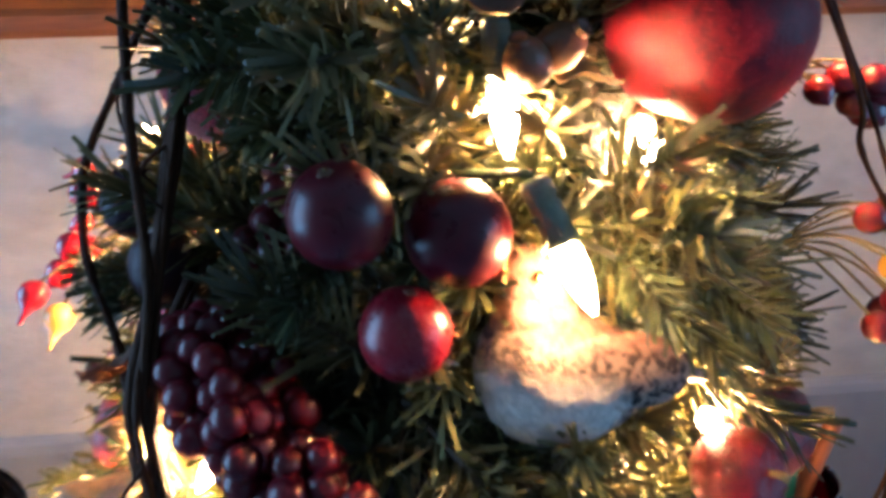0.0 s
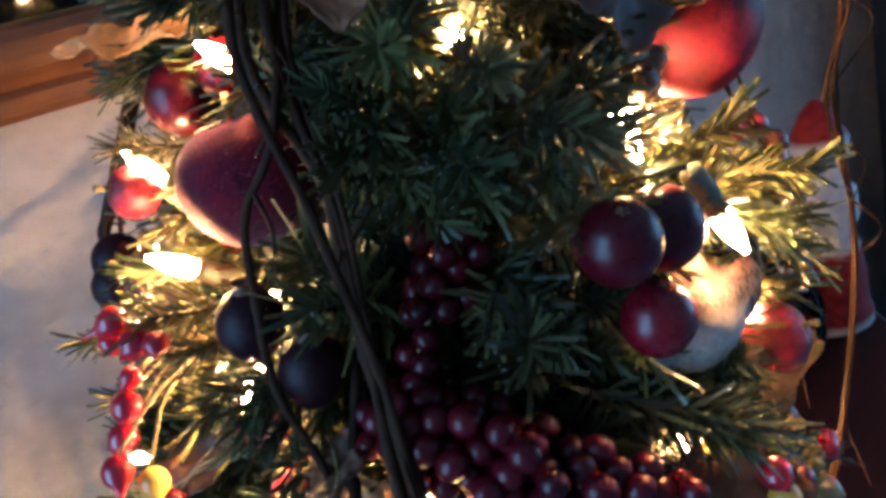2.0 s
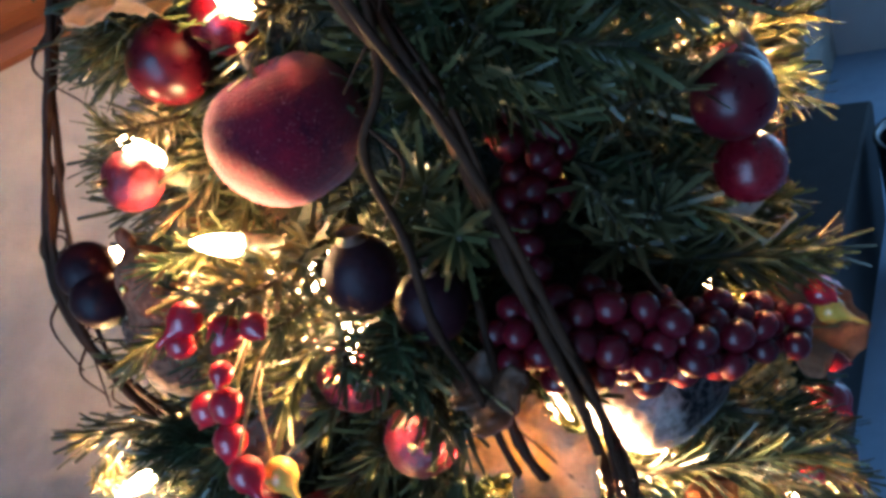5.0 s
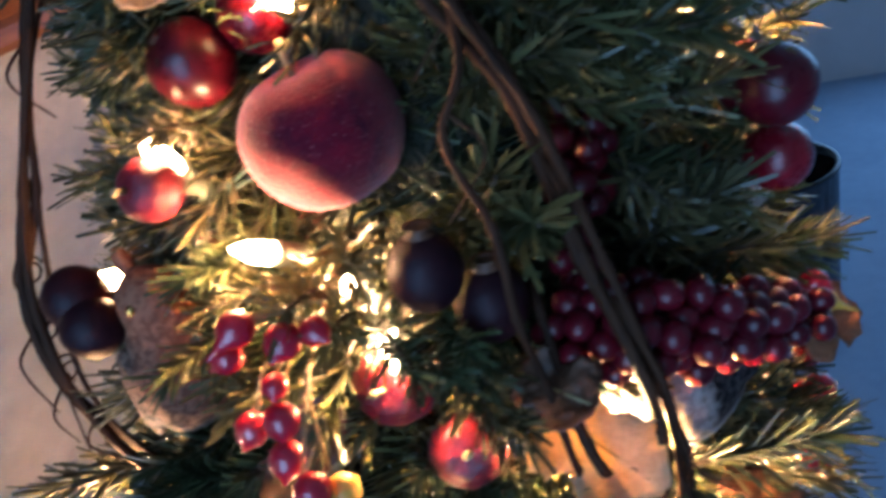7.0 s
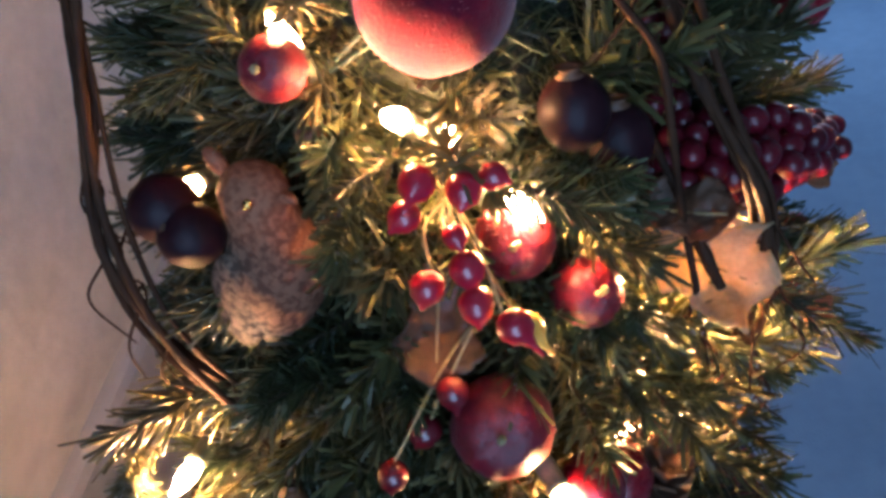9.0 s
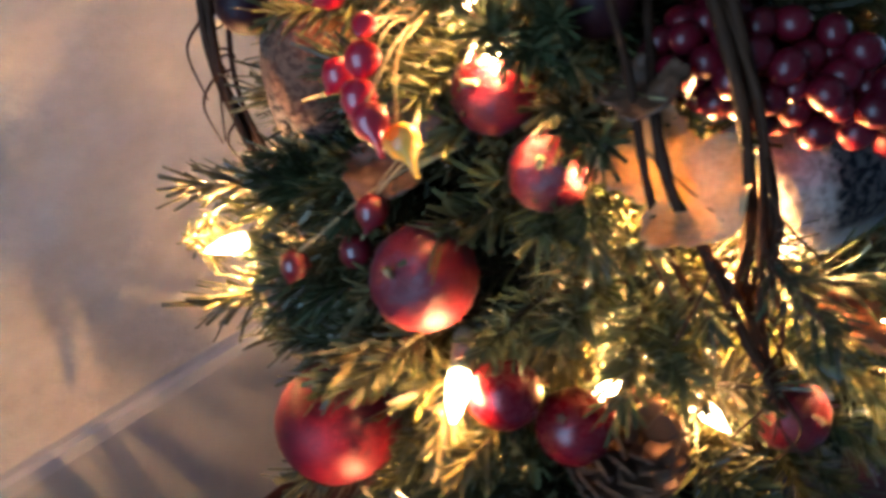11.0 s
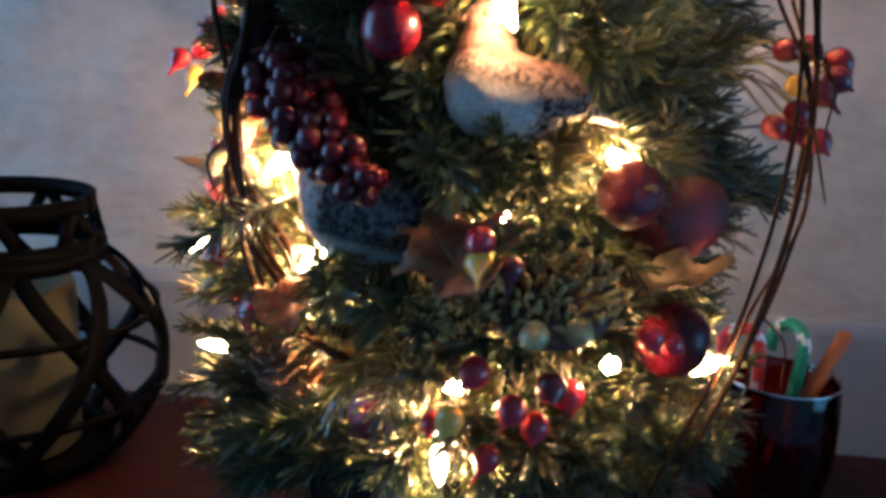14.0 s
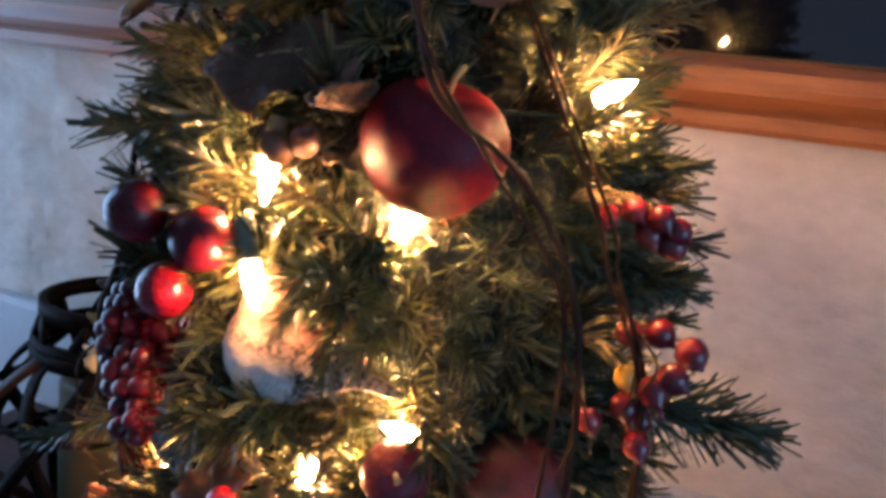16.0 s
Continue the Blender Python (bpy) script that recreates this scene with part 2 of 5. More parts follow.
FILAMENT_FAINT = plain("faint_filament", (1.0, 0.8, 0.5), 0.4, Emission_Color=BULB_TINT, Emission_Strength=BULB_POWER * 4.5)
FILAMENT_STRONG = plain("strong_filament", (1.0, 0.8, 0.5), 0.4, Emission_Color=BULB_TINT, Emission_Strength=BULB_POWER * 52)
FILAMENT_BRIGHT = plain("bright_filament", (1.0, 0.8, 0.5), 0.4, Emission_Color=BULB_TINT, Emission_Strength=BULB_POWER * 1200)
BULB_GLASS = plain("lit_bulb", (1.0, 0.9, 0.7), 0.1, Emission_Color=BULB_TINT, Emission_Strength=BULB_POWER * 0.3, Alpha=0.5)


def zoned(name, zones, rough, bump, speck_scale=500):
    """A painted figure: colours by bands along the object's own axes, with brush noise. zones: (axis, edge, width, colour) after a base colour."""
    m = bpy.data.materials.new(name)
    m.use_nodes = True
    nodes, link = m.node_tree.nodes, m.node_tree.links.new
    b = nodes["Principled BSDF"]
    coord, noise_tex, sep = nodes.new("ShaderNodeTexCoord"), nodes.new("ShaderNodeTexNoise"), nodes.new("ShaderNodeSeparateXYZ")
    link(coord.outputs["Object"], noise_tex.inputs["Vector"])
    noise_tex.inputs["Scale"].default_value, noise_tex.inputs["Detail"].default_value = speck_scale, 4
    link(coord.outputs["Object"], sep.inputs[0])
    color = None
    for axis, edge, width, tint, tint2, wobble in zones:
        pick = nodes.new("ShaderNodeMix")
        pick.data_type = "RGBA"
        link(noise_tex.outputs[0], pick.inputs[0])
        pick.inputs[6].default_value, pick.inputs[7].default_value = (*tint, 1), (*tint2, 1)
        sharp = nodes.new("ShaderNodeMapRange")
        link(noise_tex.outputs[0], sharp.inputs[0])
        sharp.inputs[1].default_value, sharp.inputs[2].default_value = 0.42, 0.58
        link(sharp.outputs[0], pick.inputs[0])
        if color is None:
            color = pick.outputs[2]
            continue
        mad, rng, mix = nodes.new("ShaderNodeMath"), nodes.new("ShaderNodeMapRange"), nodes.new("ShaderNodeMix")
        mad.operation = "MULTIPLY_ADD"
        link(noise_tex.outputs[0], mad.inputs[0])
        mad.inputs[1].default_value = wobble
        link(sep.outputs["XYZ".index(axis)], mad.inputs[2])
        link(mad.outputs[0], rng.inputs[0])
        rng.inputs[1].default_value, rng.inputs[2].default_value = edge - width, edge + width
        mix.data_type = "RGBA"
        link(rng.outputs[0], mix.inputs[0])
        link(color, mix.inputs[6])
        link(pick.outputs[2], mix.inputs[7])
        color = mix.outputs[2]
    link(color, b.inputs["Base Color"])
    b.inputs["Roughness"].default_value, b.inputs["Specular IOR Level"].default_value = rough, 0.15
    bp = nodes.new("ShaderNodeBump")
    link(noise_tex.outputs[0], bp.inputs["Height"])
    bp.inputs["Strength"].default_value, bp.inputs["Distance"].default_value = 0.7, bump
    link(bp.outputs[0], b.inputs["Normal"])
    return m


FEATHER_SPECKLED = zoned("painted_speckled_feathers", [("X", 0, 1, (0.62, 0.59, 0.54), (0.76, 0.73, 0.68), 0),
                                                       ("Z", -0.0100, 0.003, (0.007, 0.006, 0.008), (0.070, 0.060, 0.057), 0.006),
                                                       ("X", 0.012, 0.004, (0.46, 0.38, 0.33), (0.64, 0.56, 0.50), 0.006)], 0.75, 0.0008, 420)
# breast white, back grey-brown and speckled, head rosy
FEATHER = zoned("painted_feathers", [("X", 0, 1, (0.02, 0.017, 0.018), (0.30, 0.23, 0.18), 0),
                                     ("X", -0.006, 0.003, (0.44, 0.40, 0.35), (0.58, 0.53, 0.47), 0.010),
                                     ("Z", 0.0030, 0.004, (0.045, 0.032, 0.028), (0.26, 0.18, 0.14), 0.008),
                                     ("Z", 0.0110, 0.003, (0.12, 0.055, 0.040), (0.21, 0.105, 0.078), 0.004)], 0.75, 0.0008, 420)
FEATHER_BUFF = zoned("painted_buff_feathers", [("X", 0, 1, (0.010, 0.008, 0.009), (0.14, 0.11, 0.095), 0),
                                               ("Z", -0.002, 0.006, (0.055, 0.032, 0.022), (0.15, 0.095, 0.065), 0.010),
                                               ("X", 0.007, 0.005, (0.12, 0.040, 0.022), (0.22, 0.085, 0.048), 0.006),
                                               ("Z", 0.0180, 0.003, (0.20, 0.060, 0.030), (0.31, 0.110, 0.058), 0.004)], 0.8, 0.0008, 420)
SANTA_PAINT = zoned("painted_figurine", [("Z", 0, 1, (0.60, 0.58, 0.55), (0.70, 0.68, 0.65), 0),
                                         ("Z", 0.012, 0.003, (0.22, 0.015, 0.018), (0.30, 0.025, 0.025), 0.004),
                                         ("Z", 0.078, 0.004, (0.55, 0.54, 0.52), (0.66, 0.65, 0.63), 0.008),
                                         ("Z", 0.172, 0.003, (0.20, 0.014, 0.016), (0.28, 0.022, 0.022), 0.004)], 0.5, 0.0004, 120)


# ---- mesh helpers ----
def mesh_object(name, verts, faces, mat, parent=None, smooth=True, label=""):
    me = bpy.data.meshes.new(name)
    me.from_pydata([tuple(v) for v in verts], [], [tuple(f) for f in faces])
    me.polygons.foreach_set("use_smooth", [smooth] * len(me.polygons))
    for m in (mat if isinstance(mat, (list, tuple)) else [mat]):
        me.materials.append(m)
    ob = new(name, me)
    if parent:
        ob.parent = parent
    if label:
        ob["label"] = label
    return ob


def part(name, bm, mat, parent=None, label="", smooth=False):
    me = bpy.data.meshes.new(name)
    bm.to_mesh(me)
    bm.free()
    me.polygons.foreach_set("use_smooth", [smooth] * len(me.polygons))
    me.materials.append(mat)
    ob = new(name, me)
    if parent:
        ob.parent = parent
    if label:
        ob["label"] = label
    return ob


def thing(name, at, label, category, group="", kind=""):
    ob = new(name)
    ob.empty_display_size = 0.01
    ob.matrix_basis = Matrix.Translation(at) if not isinstance(at, Matrix) else at
    return tagged(ob, label, category, group, kind)


def box_bm(lo, hi, bevel=0.0, segments=2):
    bm = bmesh.new()
    bmesh.ops.create_cube(bm, size=1)
    for v in bm.verts:
        v.co = Vector([lo[i] + (v.co[i] + 0.5) * (hi[i] - lo[i]) for i in range(3)])
    if bevel:
        bmesh.ops.bevel(bm, geom=bm.edges[:], offset=bevel, segments=segments, affect="EDGES", profile=0.5)
    return bm


def box(name, lo, hi, mat, parent=None, bevel=0.0, label=""):
    return part(name, box_bm(lo, hi, bevel), mat, parent, label)


def lathe(profile, n=32, warp=None):
    """Verts and faces of a turned shape; profile: (radius, height) from below upwards."""
    verts, faces, rows = [], [], len(profile)
    for r, z in profile:
        for k in range(n):
            a = 2 * math.pi * k / n
            p = Vector((r * math.cos(a), r * math.sin(a), z))
            verts.append(warp(p, a) if warp else p)
    for i in range(rows - 1):
        for k in range(n):
            a, b2 = i * n + k, i * n + (k + 1) % n
            faces.append((a, b2, b2 + n, a + n))
    faces.append(tuple(range(n - 1, -1, -1)))
    faces.append(tuple(range((rows - 1) * n, rows * n)))
    return verts, faces


def tube(points, radii, n=7):
    """Verts and faces of a bent round rod through the points."""
    points = [Vector(p) for p in points]
    if not isinstance(radii, (list, tuple)):
        radii = [radii] * len(points)
    verts, faces, side = [], [], None
    for i, p in enumerate(points):
        ahead = (points[min(i + 1, len(points) - 1)] - points[max(i - 1, 0)]).normalized()
        if side is None:
            side = ahead.orthogonal().normalized()
        side = (side - ahead * side.dot(ahead)).normalized()
        up = ahead.cross(side)
        for k in range(n):
            a = 2 * math.pi * k / n
            verts.append(p + (side * math.cos(a) + up * math.sin(a)) * radii[i])
    for i in range(len(points) - 1):
        for k in range(n):
            a, b2 = i * n + k, i * n + (k + 1) % n
            faces.append((a, b2, b2 + n, a + n))
    faces.append(tuple(range(n - 1, -1, -1)))
    faces.append(tuple(range((len(points) - 1) * n, len(points) * n)))
    return verts, faces


def join(*shapes):
    verts, faces = [], []
    for v, f in shapes:
        base = len(verts)
        verts.extend(v)
        faces.extend(tuple(i + base for i in face) for face in f)
    return verts, faces


def moved(shape, m):
    return [m @ Vector(v) for v in shape[0]], shape[1]


def curve_points(points, steps=8):
    """A smooth line through the points."""
    p = [Vector(q) for q in points]
    p = [p[0] * 2 - p[1]] + p + [p[-1] * 2 - p[-2]]
    out = []
    for i in range(1, len(p) - 2):
        for s in range(steps):
            t = s / steps
            out.append(0.5 * (2 * p[i] + (p[i + 1] - p[i - 1]) * t + (2 * p[i - 1] - 5 * p[i] + 4 * p[i + 1] - p[i + 2]) * t * t
                              + (3 * p[i] - p[i - 1] - 3 * p[i + 1] + p[i + 2]) * t ** 3))
    return out + [p[-2]]


def facing(at, ahead, up=(0, 0, 1)):
    """A pose at a place with local X ahead and local Z near up."""
    x = Vector(ahead).normalized()
    y = Vector(up).cross(x)
    y = y.normalized() if y.length > 1e-5 else x.orthogonal().normalized()
    z = x.cross(y)
    return Matrix.Translation(at) @ Matrix((x, y, z)).transposed().to_4x4()


def upward(at, axis, spin=0.0):
    """A pose at a place with local Z along axis."""
    return Matrix.Translation(at) @ Vector(axis).to_track_quat("Z", "Y").to_matrix().to_4x4() @ Matrix.Rotation(spin, 4, "Z")


AXIS = Vector((0.042, 0.27, 0))


def outward(p):
    d = Vector((p[0] - AXIS.x, p[1] - AXIS.y, 0))
    return d.normalized()


# ---- the setting ----
WALL_Y, SILL_LOW, SILL_TOP, BOARD_TOP, FLOOR_Z = 0.545, 0.352, 0.397, 0.103, -0.75


def structure(name, ob, label, category):
    ob.name = name
    return tagged(ob, label, category, kind="structure")


structure("floor", box("floor", (-1.2, -2.0, FLOOR_Z - 0.1), (2.7, 0.75, FLOOR_Z), CARPET), "pale grey looped carpet floor, dim in dusk light", "floor")
structure("ceiling", box("ceiling", (-1.3, -2.1, 1.75), (2.8, 0.8, 1.85), CEILING), "plain white painted ceiling above the room", "ceiling")
structure("wall_north_low", box("wall_north", (-1.2, WALL_Y, FLOOR_Z), (2.7, 0.75, SILL_LOW + 0.004), PLASTER), "rough cream plaster wall below the window sill", "wall")
structure("wall_north_top", box("wall_north", (-1.2, WALL_Y, 1.35), (2.7, 0.75, 1.75), PLASTER), "cream plaster wall above the window", "wall")
structure("wall_north_west", box("wall_north", (-1.2, WALL_Y, SILL_LOW + 0.004), (-0.95, 0.75, 1.35), PLASTER), "cream plaster wall beside the window", "wall")
structure("wall_north_east", box("wall_north", (0.75, WALL_Y, SILL_LOW + 0.004), (2.7, 0.75, 1.35), PLASTER), "cream plaster wall beside the window", "wall")
structure("wall_south", box("wall_south", (-1.2, -2.1, FLOOR_Z), (2.7, -2.0, 1.75), ROOM_PAINT), "pale painted wall in dim dusk light", "wall")


def wall_with_hole(name, axis, at, thick, a0, a1, h0, h1, lo, hi):
    """A wall across x or y with one window opening from a0 to a1 and h0 to h1."""
    bm = bmesh.new()
    for u0, u1, z0, z1 in ((lo, a0, FLOOR_Z, 1.75), (a1, hi, FLOOR_Z, 1.75), (a0, a1, FLOOR_Z, h0), (a0, a1, h1, 1.75)):
        p, q = ((at, u0, z0), (at + thick, u1, z1)) if axis == "x" else ((u0, at, z0), (u1, at + thick, z1))
        piece = box_bm(p, q)
        me = bpy.data.meshes.new("piece")
        piece.to_mesh(me)
        piece.free()
        bm.from_mesh(me)
        bpy.data.meshes.remove(me)
    return structure(name, part(name, bm, ROOM_PAINT), "pale painted wall with a window opening", "wall")


wall_with_hole("wall_west", "x", -1.3, 0.1, -0.10, 0.50, -0.18, 1.02, -2.0, 0.75)
wall_with_hole("wall_east", "x", 2.7, 0.1, -1.60, 0.10, -0.35, 0.95, -2.0, 0.75)

# painted skirting board along the back of the table
board = bmesh.new()
prof = [(0, -0.05), (0.013, -0.05), (0.013, BOARD_TOP - 0.008), (0.011, BOARD_TOP - 0.002), (0.007, BOARD_TOP), (0, BOARD_TOP)]
for x in (-1.19, 0.72):
    for dy, z in prof:
        board.verts.new((x, WALL_Y - dy, z))
board.verts.ensure_lookup_table()
for i in range(6):
    j = (i + 1) % 6
    board.faces.new([board.verts[k] for k in (i, j, j + 6, i + 6)])
board.faces.new(board.verts[:6])
board.faces.new(board.verts[6:12])
bmesh.ops.recalc_face_normals(board, faces=board.faces[:])
structure("trim", part("trim", board, PAINTED_BOARD), "grey-white painted board along the foot of the wall", "trim")

# window with a deep oak sill and dark night glass
win = thing("window_1", (0, WALL_Y, SILL_TOP), "wide window with an oak sill and dark glass", "window", kind="structure")
sill = bmesh.new()
prof = [(-0.03, SILL_LOW), (0.016, SILL_LOW), (0.019, SILL_LOW + 0.004), (0.019, SILL_LOW + 0.012), (0.016, SILL_LOW + 0.016), (0.024, SILL_LOW + 0.024),
        (0.027, SILL_LOW + 0.030), (0.027, SILL_TOP - 0.006), (0.022, SILL_TOP), (-0.03, SILL_TOP)]
for x in (-0.99, 0.79):
    for dy, z in prof:
        sill.verts.new((x, -dy, z - SILL_TOP))
sill.verts.ensure_lookup_table()
n = len(prof)
for i in range(n):
    j = (i + 1) % n
    sill.faces.new([sill.verts[k] for k in (i, j, j + n, i + n)])
sill.faces.new(sill.verts[:n])
sill.faces.new(sill.verts[n:])
bmesh.ops.recalc_face_normals(sill, faces=sill.faces[:])
part("window_sill", sill, OAK, win, "orange-brown oak sill with a moulded edge")
for name, lo, hi in (("side_frame", (-0.95, 0.010, 0.0), (-0.90, 0.09, 0.953)), ("side_frame", (0.70, 0.010, 0.0), (0.75, 0.09, 0.953)),
                     ("bottom_frame", (-0.90, 0.016, 0.0), (0.70, 0.088, 0.004)), ("top_frame", (-0.90, 0.012, 0.91), (0.70, 0.088, 0.953))):
    box(name, lo, hi, OAK, win, 0.003)
box("pane", (-0.90, 0.020, 0.0045), (0.70, 0.026, 0.91), WINDOW_GLASS, win, label="dark glass with night behind it")

# ---- half-round console table ----
TX, TA, TB = 0.05, 0.56, 0.38


def half_round(depth, a, b2, z0, z1, edge):
    rows = [(0.0, z0), (edge * 0.6, z0), (edge, z0 + (z1 - z0) * 0.3), (edge, z1 - 0.006), (edge - 0.003, z1 - 0.002), (edge - 0.008, z1), (0.0, z1)]
    count, verts, faces = 64, [], []
    for off, z in rows[1:-1]:
        for k in range(count + 1):
            u = math.pi * k / count
            verts.append((TX - (a + off) * math.cos(u), WALL_Y - depth - (b2 + off) * math.sin(u) + (0.0), z))
    for i in range(len(rows) - 3):
        for k in range(count):
            p = i * (count + 1) + k
            faces.append((p, p + 1, p + count + 2, p + count + 1))
    m = (count + 1)
    faces.append(tuple(range(m - 1, -1, -1)))
    faces.append(tuple(range((len(rows) - 3) * m, (len(rows) - 2) * m)))
    for i in range(len(rows) - 3):
        faces.append((i * m, (i + 1) * m, (i + 2) * m - 1, (i + 1) * m - 1))
    return verts, faces


table = thing("console_table", (0, 0, 0), "dark red-brown half-round wooden console table against the wall", "table")
mesh_object("tabletop", *half_round(0.014, TA - 0.012, TB - 0.026, -0.026, 0.0, 0.012), TABLE_WOOD, table, smooth=False, label="polished dark top with a moulded edge")
mesh_object("apron", *half_round(0.016, TA - 0.06, TB - 0.07, -0.12, -0.027, 0.0), TABLE_WOOD, table, smooth=False)
for lx, ly in ((-0.42, 0.47), (0.52, 0.47), (-0.14, 0.26), (0.24, 0.26)):
    v, f = lathe([(0.010, FLOOR_Z), (0.014, FLOOR_Z + 0.03), (0.012, FLOOR_Z + 0.06), (0.022, -0.25), (0.024, -0.18), (0.024, -0.12)], 14)
    leg = mesh_object("leg", v, f, TABLE_WOOD, table)
    leg.location = (lx, ly, 0)

# ---- tree ----
BLOCK = []          # (centre, radius) of all that the branches must leave visible


def rim(z):
    """How far the branches reach at a height."""
    steps = [(0.10, 0.100), (0.14, 0.110), (0.18, 0.118), (0.27, 0.121), (0.32, 0.114), (0.37, 0.104), (0.45, 0.086), (0.55, 0.055), (0.64, 0.02)]
    for (z0, r0), (z1, r1) in zip(steps, steps[1:]):
        if z <= z1:
            return r0 + (r1 - r0) * max(0.0, (z - z0) / (z1 - z0))
    return 0.02


def rim_at(z, o):
    """The reach at a height and in a direction: the tree bulges towards the wall and the lantern."""
    lean = max(0.0, o.dot(Vector((-0.79, 0.61, 0))))
    tight = 0.010 * max(0.0, o.x) + 0.007 * max(0.0, min(1.0, (z - 0.24) / 0.03)) * max(0.0, o.dot(Vector((-0.98, 0.2, 0)))) + 0.008 * max(0.0, min(1.0, (z - 0.27) / 0.04)) * lean
    tight += 0.024 * max(0.0, o.dot(Vector((0.80, -0.60, 0)))) ** 4
    return rim(z) - tight + (0.020 * lean ** 5 * max(0.0, 1 - abs(z - 0.20) / 0.065) ** 0.5)


def sprig_mesh(name, length, needles, reach, seed, mats, broad=1.0):
    """A wire twig along Z with flat three-sided needles all round it."""
    rnd = random.Random(seed)
    verts, faces, slots = [], [], []
    v, f = tube([(0, 0, 0), (0.001, 0, length * 0.5), (0, 0.001, length)], [0.0011, 0.001, 0.0006], 5)
    verts += v
    faces += f
    slots += [0] * len(f)
    for i in range(needles):
        s = (i + rnd.random()) / needles
        a = i * 2.4 + rnd.uniform(-0.5, 0.5)
        tilt = radians(rnd.uniform(38, 68) * (1 - 0.45 * s))
        base = Vector((0, 0, length * (0.08 + 0.92 * s)))
        radial = Vector((math.cos(a), math.sin(a), 0))
        way = radial * math.sin(tilt) + Vector((0, 0, 1)) * math.cos(tilt)
        side = way.cross(radial).normalized()
        side = (side * math.cos(u := rnd.uniform(-0.9, 0.9)) + way.cross(side) * math.sin(u))
        up = side.cross(way)
        ln = reach * rnd.uniform(0.65, 1.1) * (1 - 0.25 * s)
        w = rnd.uniform(0.00055, 0.00085) * broad
        bend = Vector((rnd.uniform(-1, 1), rnd.uniform(-1, 1), rnd.uniform(-1, 1))) * ln * 0.14
        k = len(verts)
        for at, ww, bb in ((0.0, 0.6, 0.0), (0.5, 1.0, 0.6), (0.96, 0.75, 1.0)):
            c = base + way * ln * at + bend * bb * at
            verts += [c + side * w * ww, c - side * w * ww, c + up * w * 0.42]
        for r in (0, 3):
            for j in range(3):
                p, q = k + r + j, k + r + (j + 1) % 3
                faces.append((p, q, q + 3, p + 3))
        faces.append((k + 6, k + 7, k + 8))
        slots += [1] * 7
    me = bpy.data.meshes.new(name)
    me.from_pydata([tuple(v) for v in verts], [], faces)
    for m in mats:
        me.materials.append(m)
    me.polygons.foreach_set("material_index", slots)
    return me


# ---- fruit ----
def round_shape(r, nu=28, nv=18, dent_top=0.0, dent_low=0.0, lobes=0.0, tall=1.0, rough=0.0, seed=0, taper=0.0):
    """A round fruit: dents at stem and eye, five soft lobes below, uneven skin."""
    verts, faces = [], []
    for i in range(nv + 1):
        th = math.pi * i / nv
        for k in range(nu):
            a = 2 * math.pi * k / nu
            s, c = math.sin(th), math.cos(th)
            rad = 1 + lobes * math.cos(5 * a) * max(0.0, -c) ** 2 + taper * c * s * s
            z = c * tall - dent_top * math.exp(-(th / 0.42) ** 2) + dent_low * math.exp(-((math.pi - th) / 0.36) ** 2)
            p = Vector((s * rad * math.cos(a), s * rad * math.sin(a), z))
            if rough:
                p *= 1 + rough * noise.noise(p * 5 + Vector((seed, 0, 0))) + rough * 0.5 * noise.noise(p * 13 + Vector((seed, 3, 0)))
            verts.append(p * r)
    for i in range(nv):
        for k in range(nu):
            a, b2 = i * nu + k, i * nu + (k + 1) % nu
            faces.append((a, a + nu, b2 + nu, b2))
    return verts, faces


def place(ob, at, axis, spin=0.0):
    ob.matrix_basis = upward(at, axis, spin)
    return ob


def fruit(name, at, r, mat, label, category, axis=(0, 0, 1), group="", stem=0.0, crown=False, block=1.0, calyx=False, **shape):
    """A fruit with its stem, standing at its centre."""
    root = thing(name, upward(at, axis, random.uniform(0, 6)), label, category, group)
    mesh_object("flesh", *round_shape(r, seed=random.random() * 50, **shape), mat, root)
    top = r * (shape.get("tall", 1.0) - shape.get("dent_top", 0.0))
    if stem:
        mesh_object("stalk", *tube([(0, 0, top - 0.001), (0.0006, 0, top + stem * 0.5), (0.0022, 0.0006, top + stem)], [0.0011, 0.0009, 0.0013], 7), STEM, root, label="short dry stalk")
    if calyx:
        v, f = lathe([(r * 0.05, 0.0), (r * 0.11, 0.0003), (r * 0.14, 0.0007), (r * 0.09, 0.0008), (r * 0.04, 0.0006)], 15,
                     lambda p, a: Vector((p.x * (1 + 0.35 * math.cos(5 * a)), p.y * (1 + 0.35 * math.cos(5 * a)), p.z)))
        mesh_object("calyx", v, f, LEAF_BROWN, root, label="dry star-shaped calyx").location = (0, 0, top - 0.0003)
    if crown:
        v, f = lathe([(r * 0.42, 0), (r * 0.26, r * 0.10), (r * 0.30, r * 0.24), (r * 0.40, r * 0.28), (r * 0.30, r * 0.20), (r * 0.05, r * 0.14)], 14)
        cr = mesh_object("crown", v, f, LEAF_BROWN, root, label="dry brown crown")
        cr.location = (0, 0, top - r * 0.08)
    if block:
        BLOCK.append((Vector(at), r * block))
    return root


